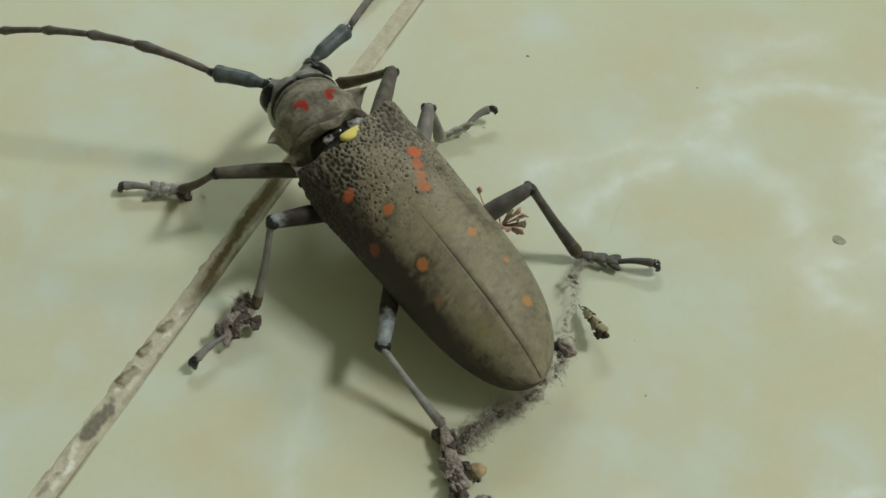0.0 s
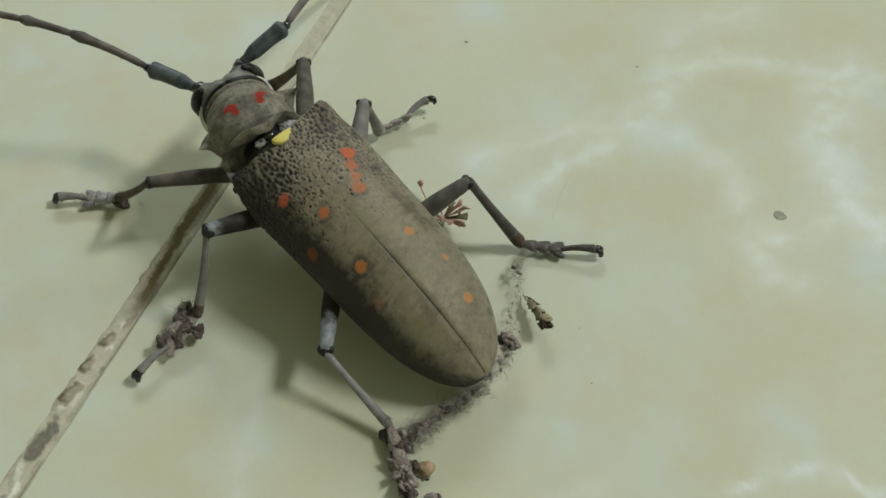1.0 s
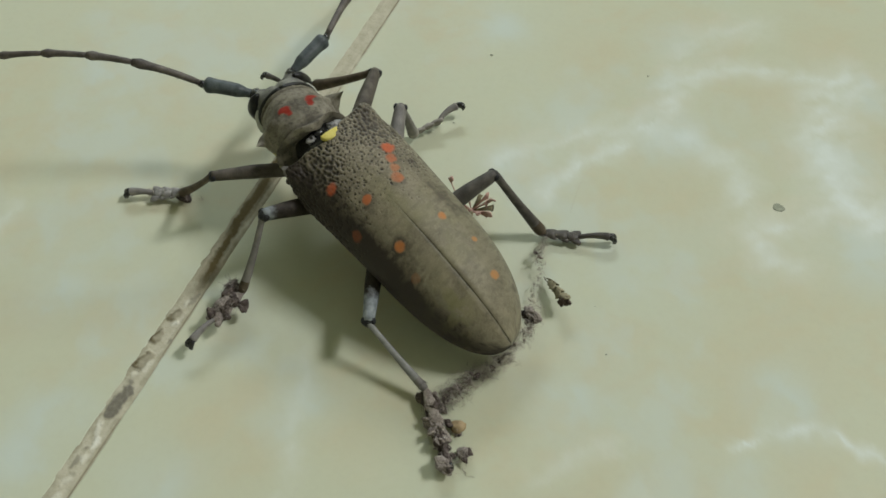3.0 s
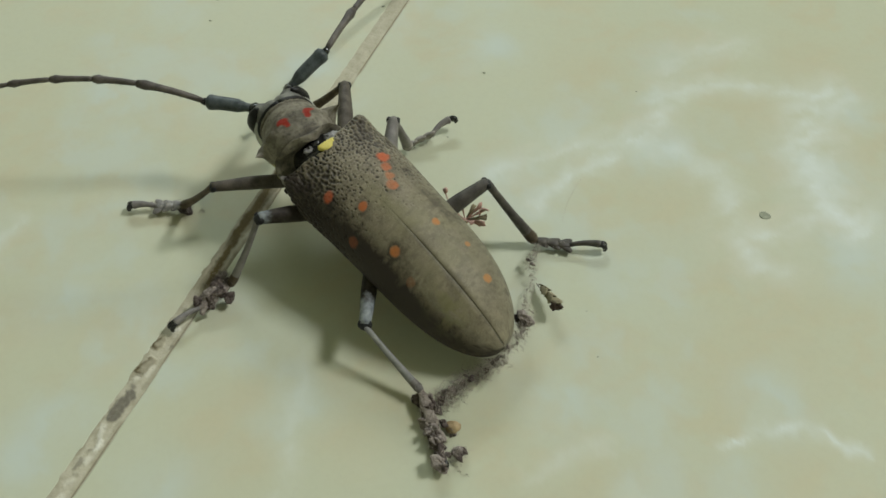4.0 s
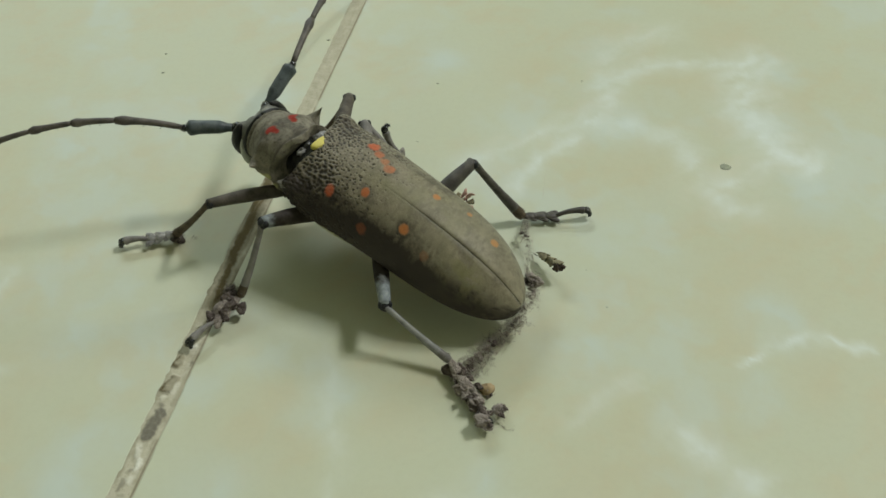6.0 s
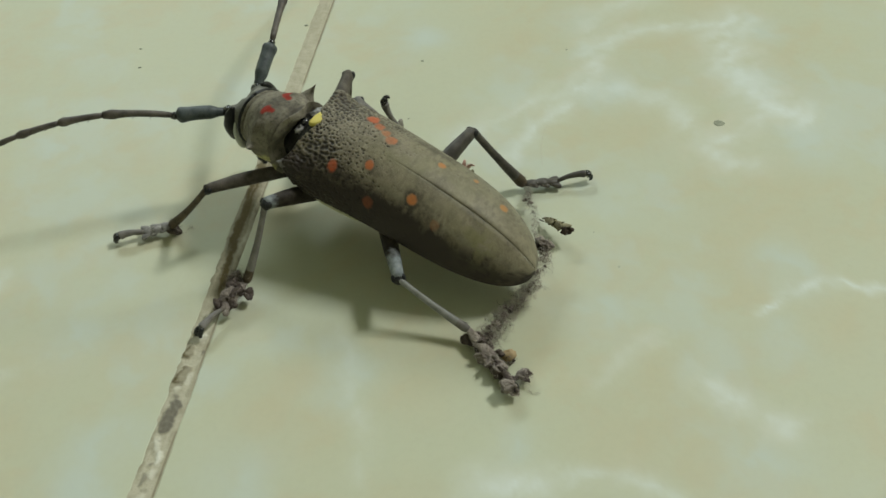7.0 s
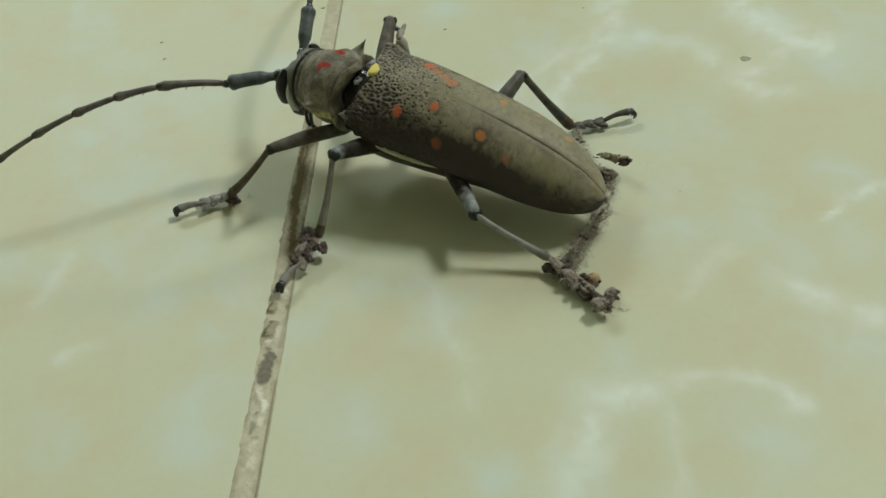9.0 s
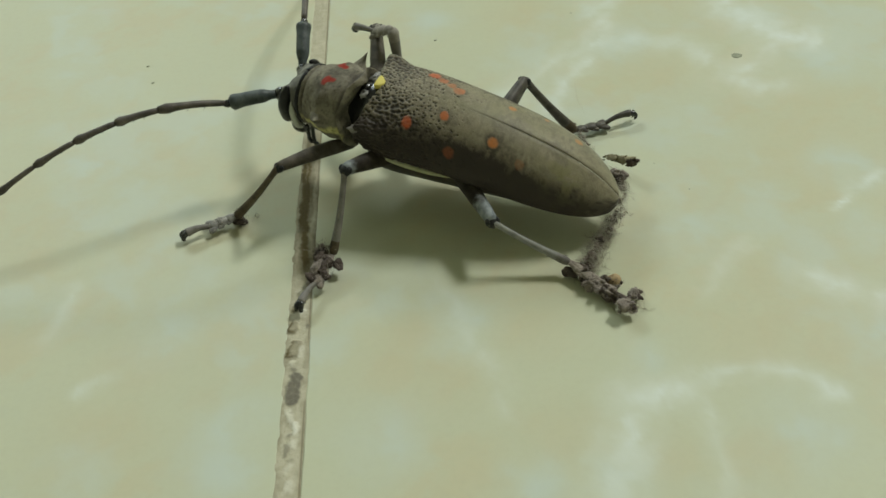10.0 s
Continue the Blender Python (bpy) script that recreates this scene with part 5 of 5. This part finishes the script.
def husk():
    """A dry seed husk: a stalk, a folded shell and a dark tip."""
    thing = tagged(new("seed_husk"), "dry brown scaly seed husk with a dark tip", "husk")
    thing.matrix_world = Matrix.Translation(local(-17.9, -12.5, 0.3) * MM) @ pose(0, 0, 0, 0, -15, 139.91 + 158)
    rng = random.Random(45)
    for k in range(7):
        # dry, crumpled scales that overlap along the stalk
        b = Build()
        a = k * 2.3
        x0 = 1.0 + 0.62 * k
        off = V3((0, math.cos(a) * 0.34, 0.85 + math.sin(a) * 0.28))
        pts = curve_points([V3((x0, 0, 0.75)), V3((x0 + 0.9, 0, 0)) + off, V3((x0 + 1.9, 0.15 * math.cos(a), 0)) + off * 1.05, V3((x0 + 2.5, 0.5 * math.cos(a), 0.25 * math.sin(a))) + off * 1.1], 5)
        wide = np.interp(np.linspace(0, 1, len(pts)), [0, 0.25, 0.6, 0.85, 1], [0.15, 0.55, 0.72, 0.42, 0.06]) * [rng.uniform(0.75, 1.2) for _ in pts]
        b.tube(pts, wide * (0.75 + 0.06 * k), 10, 0, 0.30, (0.2, math.cos(a), math.sin(a) + 0.3))
        part("scale", b.mesh("scale", HUSK), thing)
    b = Build()
    b.lump((6.4, -0.35, 0.75), (0.95, 0.75, 0.6), 41, 0.38, 10, 14)
    b.lump((7.2, 0.05, 0.85), (0.55, 0.40, 0.35), 42, 0.35, 8, 10)
    b.lump((6.9, -0.9, 0.6), (0.40, 0.32, 0.3), 43, 0.35, 7, 9)
    part("tip", b.mesh("tip", HUSK_DARK), thing, "dark brown broken tip")
    b = Build()
    stalk = curve_points([(0, 0.25, 0.1), (0.6, 0.1, 0.15), (1.4, 0, 0.3)], 5)
    b.tube(stalk, [0.09] * len(stalk), 6)
    part("stalk", b.mesh("stalk", HUSK_DARK), thing)
    return thing


def sprig():
    """A dry pink flower scrap caught by the hind thigh."""
    rng = random.Random(51)
    thing = tagged(new("dry_flower"), "small dry pinkish flower scrap beside the hind leg", "flower")
    thing.matrix_world = Matrix.Translation(local(-1.7, -13.2, 0.2) * MM) @ pose(0, 0, 0, 0, 0, 139.91)
    for k in range(11):
        a = k * 0.9 + 0.3 if k < 7 else 3.3 + 0.35 * (k - 7)
        d = V3((math.cos(a), math.sin(a), rng.uniform(0.3, 0.9)))
        b = Build()
        tipp = d * (rng.uniform(1.3, 2.3) if k < 7 else rng.uniform(2.0, 3.2))
        pts = curve_points([(0, 0, 1.2), d * 0.9 + V3((0, 0, 1.2)), tipp + V3((0, 0, 1.1)), tipp * 1.15 + V3((0.2, 0.1, 0.6))], 4)
        b.tube(pts, np.interp(np.linspace(0, 1, len(pts)), [0, 0.4, 0.8, 1], [0.12, 0.26, 0.74, 0.3]), 10, 0, 0.3, (rng.uniform(-1, 1), rng.uniform(-1, 1), 0.4))
        part("petal", b.mesh("petal", HUSK if k % 3 == 2 else PETAL), thing)
    b = Build()
    b.lump((0, 0, 1.1), (0.55, 0.55, 0.45), 52, 0.2)
    b.tube(curve_points([(0, 0, 1.0), (1.4, -0.4, 0.5), (3.4, -1.0, 0.4), (5.6, -1.9, 0.9), (6.4, -2.2, 1.7)], 4), [0.11] * 17, 6)
    b.lump((6.3, -2.2, 1.9), (0.45, 0.4, 0.6), 53, 0.2)
    part("stem", b.mesh("stem", PETAL), thing)
    return thing


def crumb(name, at, size, material, label, category, seed):
    b = Build()
    b.lump((0, 0, size[2] * 0.8), size, seed, 0.16, 9, 14)
    ob = new(name, b.mesh(name, material))
    ob.matrix_world = Matrix.Translation(V3(at) * MM)
    return tagged(ob, label, category)


husk()
sprig()
crumb("amber_crumb", local(-25.1, 14.9), (1.15, 0.95, 0.75), CRUMB, "amber brown crumb beside the dusty hind foot", "crumb", 61)
crumb("dark_speck", (77.5, 27.0, 0), (0.95, 0.85, 0.025), SPECK, "flat dark speck of dirt on the tile", "speck", 62)
for k, (sx, sy, r) in enumerate([(30.2, 60.0, 0.3), (58.8, 56.5, 0.22), (23.6, 42.5, 0.2), (46.9, -2.2, 0.16), (-23.8, 71.9, 0.3), (-23.5, 78.6, 0.3), (9.9, 78.7, 0.35), (45.8, 6.0, 0.12)]):
    crumb("dark_speck", (sx, sy, 0), (r * 1.0, r * 0.7, r * 0.25), SPECK, "tiny dark speck of dirt on the tile", "speck", 70 + k)


def hair(points, label):
    b = Build()
    c = curve_points([(x, y, 0.12 + 0.25 * (k % 2)) for k, (x, y) in enumerate(points)], 6)
    b.tube(c, [0.013] * len(c), 4)
    ob = new("hair", b.mesh("hair", FIBRE))
    return tagged(ob, label, "hair")


hair([(43.0, 23.9), (43.7, 26.3), (44.4, 28.6), (46.3, 32.7), (47.6, 34.0)], "short thin hair lying on the tile")


# ---------------------------------------------------------------- movement
def leg_rows(rows, hints, hip, lengths):
    """Poses of the four leg pieces for rows of (t, knee, ankle, foot, tip), at constant lengths."""
    out = [[], [], [], []]
    for t, *js in rows:
        at, places = view_fit(hip), [view_fit(hip)]
        for k in range(4):
            at = at + (view_fit(js[k]) - at).normalized() * lengths[k]
            places.append(at)
        f = bone(places[0], places[1], hints[0])
        out[0].append((t, f))
        inv = f.inverted()
        for k, h in ((1, hints[1]), (2, hints[2]), (3, hints[2])):
            out[k].append((t, inv @ bone(places[k], places[k + 1], h)))
    return out


def move_leg(pieces, rows):
    walk(pieces[0], rows[0])
    walk(pieces[1], rows[1])
    for joint in pieces[2]:
        walk(joint, rows[2])
    walk(pieces[3], rows[3])


def motions():
    # left middle leg: lifts its dusty foot over onto the joint
    a, c = MID_LEFT[0][1:], MID_LEFT[1][1:]
    lift = [(15.5, 15.6, 13.4), (14.0, 23.5, 4.5), (13.6, 29.2, 3.8), (13.0, 34.0, 3.0)]
    rows = leg_rows([(0.0, *a), (2.75, *a), (3.25, *lift), (3.75, *c), (10.0, *c)], MID_LEFT_HINTS, MID_LEFT[0][0], mid_left[4])
    move_leg(mid_left, rows)
    walk(mid_left_fluff, rows[2])

    # right middle leg: stands, then folds its foot up against the wing case
    a = MID_RIGHT[1:]
    k = (17.4, -13.9, 12.2)
    up1 = [k, (7.7, -12.0, 6.2), (10.3, -12.9, 10.9), (13.3, -13.7, 15.2)]
    up2 = [k, (7.2, -11.9, 7.2), (9.4, -12.5, 12.1), (11.5, -12.9, 17.5)]
    up3 = [k, (8.2, -11.9, 8.6), (11.8, -12.4, 13.6), (15.0, -12.8, 18.4)]
    up4 = [k, (9.0, -12.2, 7.4), (12.6, -13.1, 12.2), (16.4, -14.0, 15.8)]
    swing1 = [(17.0, -13.8, 8.0), (5.9, -13.8, 9.2), (9.1, -16.5, 12.4), (12.7, -19.0, 14.4)]
    swing2 = [(16.4, -13.4, 3.5), (11.7, -13.4, 14.0), (14.6, -17.4, 15.6), (17.9, -20.7, 15.6)]
    up5 = [(16.1, -13.1, 2.2), (19.2, -15.0, 13.4), (21.7, -19.7, 13.3), (24.9, -23.3, 11.5)]
    up6 = [(15.0, -14.0, 2.2), (17.6, -15.0, 13.7), (19.8, -19.8, 13.3), (23.0, -23.4, 11.5)]
    up7 = [(16.9, -13.9, 5.3), (17.3, -15.0, 17.0), (18.2, -20.1, 15.6), (18.3, -24.2, 12.7)]
    up8 = [(17.6, -13.6, 6.5), (18.8, -15.0, 18.1), (23.3, -17.2, 16.5), (27.7, -19.5, 15.1)]
    lean = [k, (17.6, -18.6, 1.3), (16.6, -23.0, 1.8), (15.6, -27.3, 2.4)]
    rows = leg_rows([(0.0, *a), (3.8, *a), (4.4, *lean), (4.7, *up1), (5.7, *up1), (6.8, *up2), (7.5, *up2), (8.0, *up3), (8.25, *up4), (8.33, *swing1), (8.42, *swing2), (8.5, *up5), (9.0, *up6), (9.2, *up6), (9.5, *up7), (9.7, *up7), (10.0, *up8)], MID_RIGHT_HINTS, MID_RIGHT[0], mid_right[4])
    move_leg(mid_right, rows)

    # right foreleg: gropes about in front of the head
    fore = [
        (0.0, (27.2, -17.3, 8.7), (36.2, -13.2, 0.9), (37.5, -8.5, 1.5), (38.0, -4.0, 1.5)),
        (0.5, (28.5, -16.2, 9.0), (36.8, -12.3, 0.8), (38.0, -7.5, 1.5), (38.0, -3.0, 1.5)),
        (1.0, (29.8, -14.9, 9.3), (35.7, -12.8, 0.8), (37.0, -8.0, 1.5), (37.0, -3.0, 1.5)),
        (1.5, (27.0, -17.4, 8.1), (34.4, -12.4, 0.8), (36.0, -8.0, 1.5), (36.5, -3.0, 1.5)),
        (2.0, (25.4, -18.1, 6.4), (31.7, -14.8, 0.8), (34.5, -10.5, 1.5), (36.5, -6.0, 1.5)),
        (2.4, (25.9, -18.1, 8.4), (35.9, -11.3, 4.4), (39.6, -8.2, 4.0), (45.8, -8.8, 4.0)),
        (2.7, (25.9, -18.2, 9.3), (35.9, -11.3, 4.4), (39.8, -8.0, 4.0), (45.2, -8.0, 4.0)),
        (3.8, (28.4, -16.3, 10.3), (36.8, -10.6, 0.9), (38.5, -5.0, 2.0), (39.5, -0.5, 3.6)),
        (4.0, (29.5, -15.2, 10.0), (36.8, -10.4, 0.8), (38.5, -4.6, 2.0), (39.3, 0.3, 4.0)),
        (4.5, (29.8, -14.9, 9.7), (36.5, -16.7, 0.8), (38.0, -11.5, 1.5), (38.5, -7.0, 1.5)),
        (5.0, (26.0, -18.1, 9.5), (30.8, -14.7, 0.8), (34.0, -11.0, 1.5), (37.0, -8.0, 1.5)),
        (5.5, (25.0, -18.7, 10.1), (30.3, -15.7, 0.9), (33.5, -12.0, 1.5), (36.5, -9.0, 1.5)),
        (7.0, (22.7, -19.6, 11.2), (25.1, -21.3, 0.9), (27.3, -17.7, 1.1), (29.7, -13.9, 1.1)),
        (7.5, (22.4, -19.6, 11.5), (24.8, -21.6, 0.9), (27.0, -18.0, 1.1), (29.4, -14.2, 1.1)),
        (8.0, (23.9, -18.6, 13.8), (26.3, -21.2, 2.0), (28.5, -17.6, 2.2), (30.9, -13.8, 2.2)),
        (8.5, (22.5, -18.6, 15.1), (25.2, -21.4, 3.5), (27.4, -17.8, 3.7), (29.8, -14.0, 3.7)),
        (9.0, (21.5, -19.1, 14.8), (24.2, -22.5, 3.2), (26.4, -18.9, 3.4), (28.8, -15.1, 3.4)),
        (9.5, (23.0, -18.7, 14.5), (25.8, -22.0, 3.0), (28.0, -18.4, 3.2), (30.4, -14.6, 3.2)),
        (10.0, (22.9, -18.1, 16.0), (25.5, -21.8, 4.6), (27.7, -18.2, 4.8), (30.1, -14.4, 4.8)),
    ]
    rows = leg_rows(fore, FORE_RIGHT_HINTS, FORE_RIGHT[0], fore_right[4])
    move_leg(fore_right, rows)

    # the feelers sway
    for (scape, whip), root, keys in ((ant_left, LEFT_ROOT, ANT_LEFT), (ant_right, RIGHT_ROOT, ANT_RIGHT)):
        base, long = view_fit(root), (view_fit(keys[0][1:4]) - view_fit(root)).length
        p0 = [(r[0], bone(base, view_fit(r[1:4]), ANT_HINT)) for r in keys]
        walk(scape, p0)
        walk(whip, [(r[0], q.inverted() @ bone(base + (view_fit(r[1:4]) - base).normalized() * long, view_fit(r[4:7]), ANT_HINT)) for r, (_, q) in zip(keys, p0)])


motions()
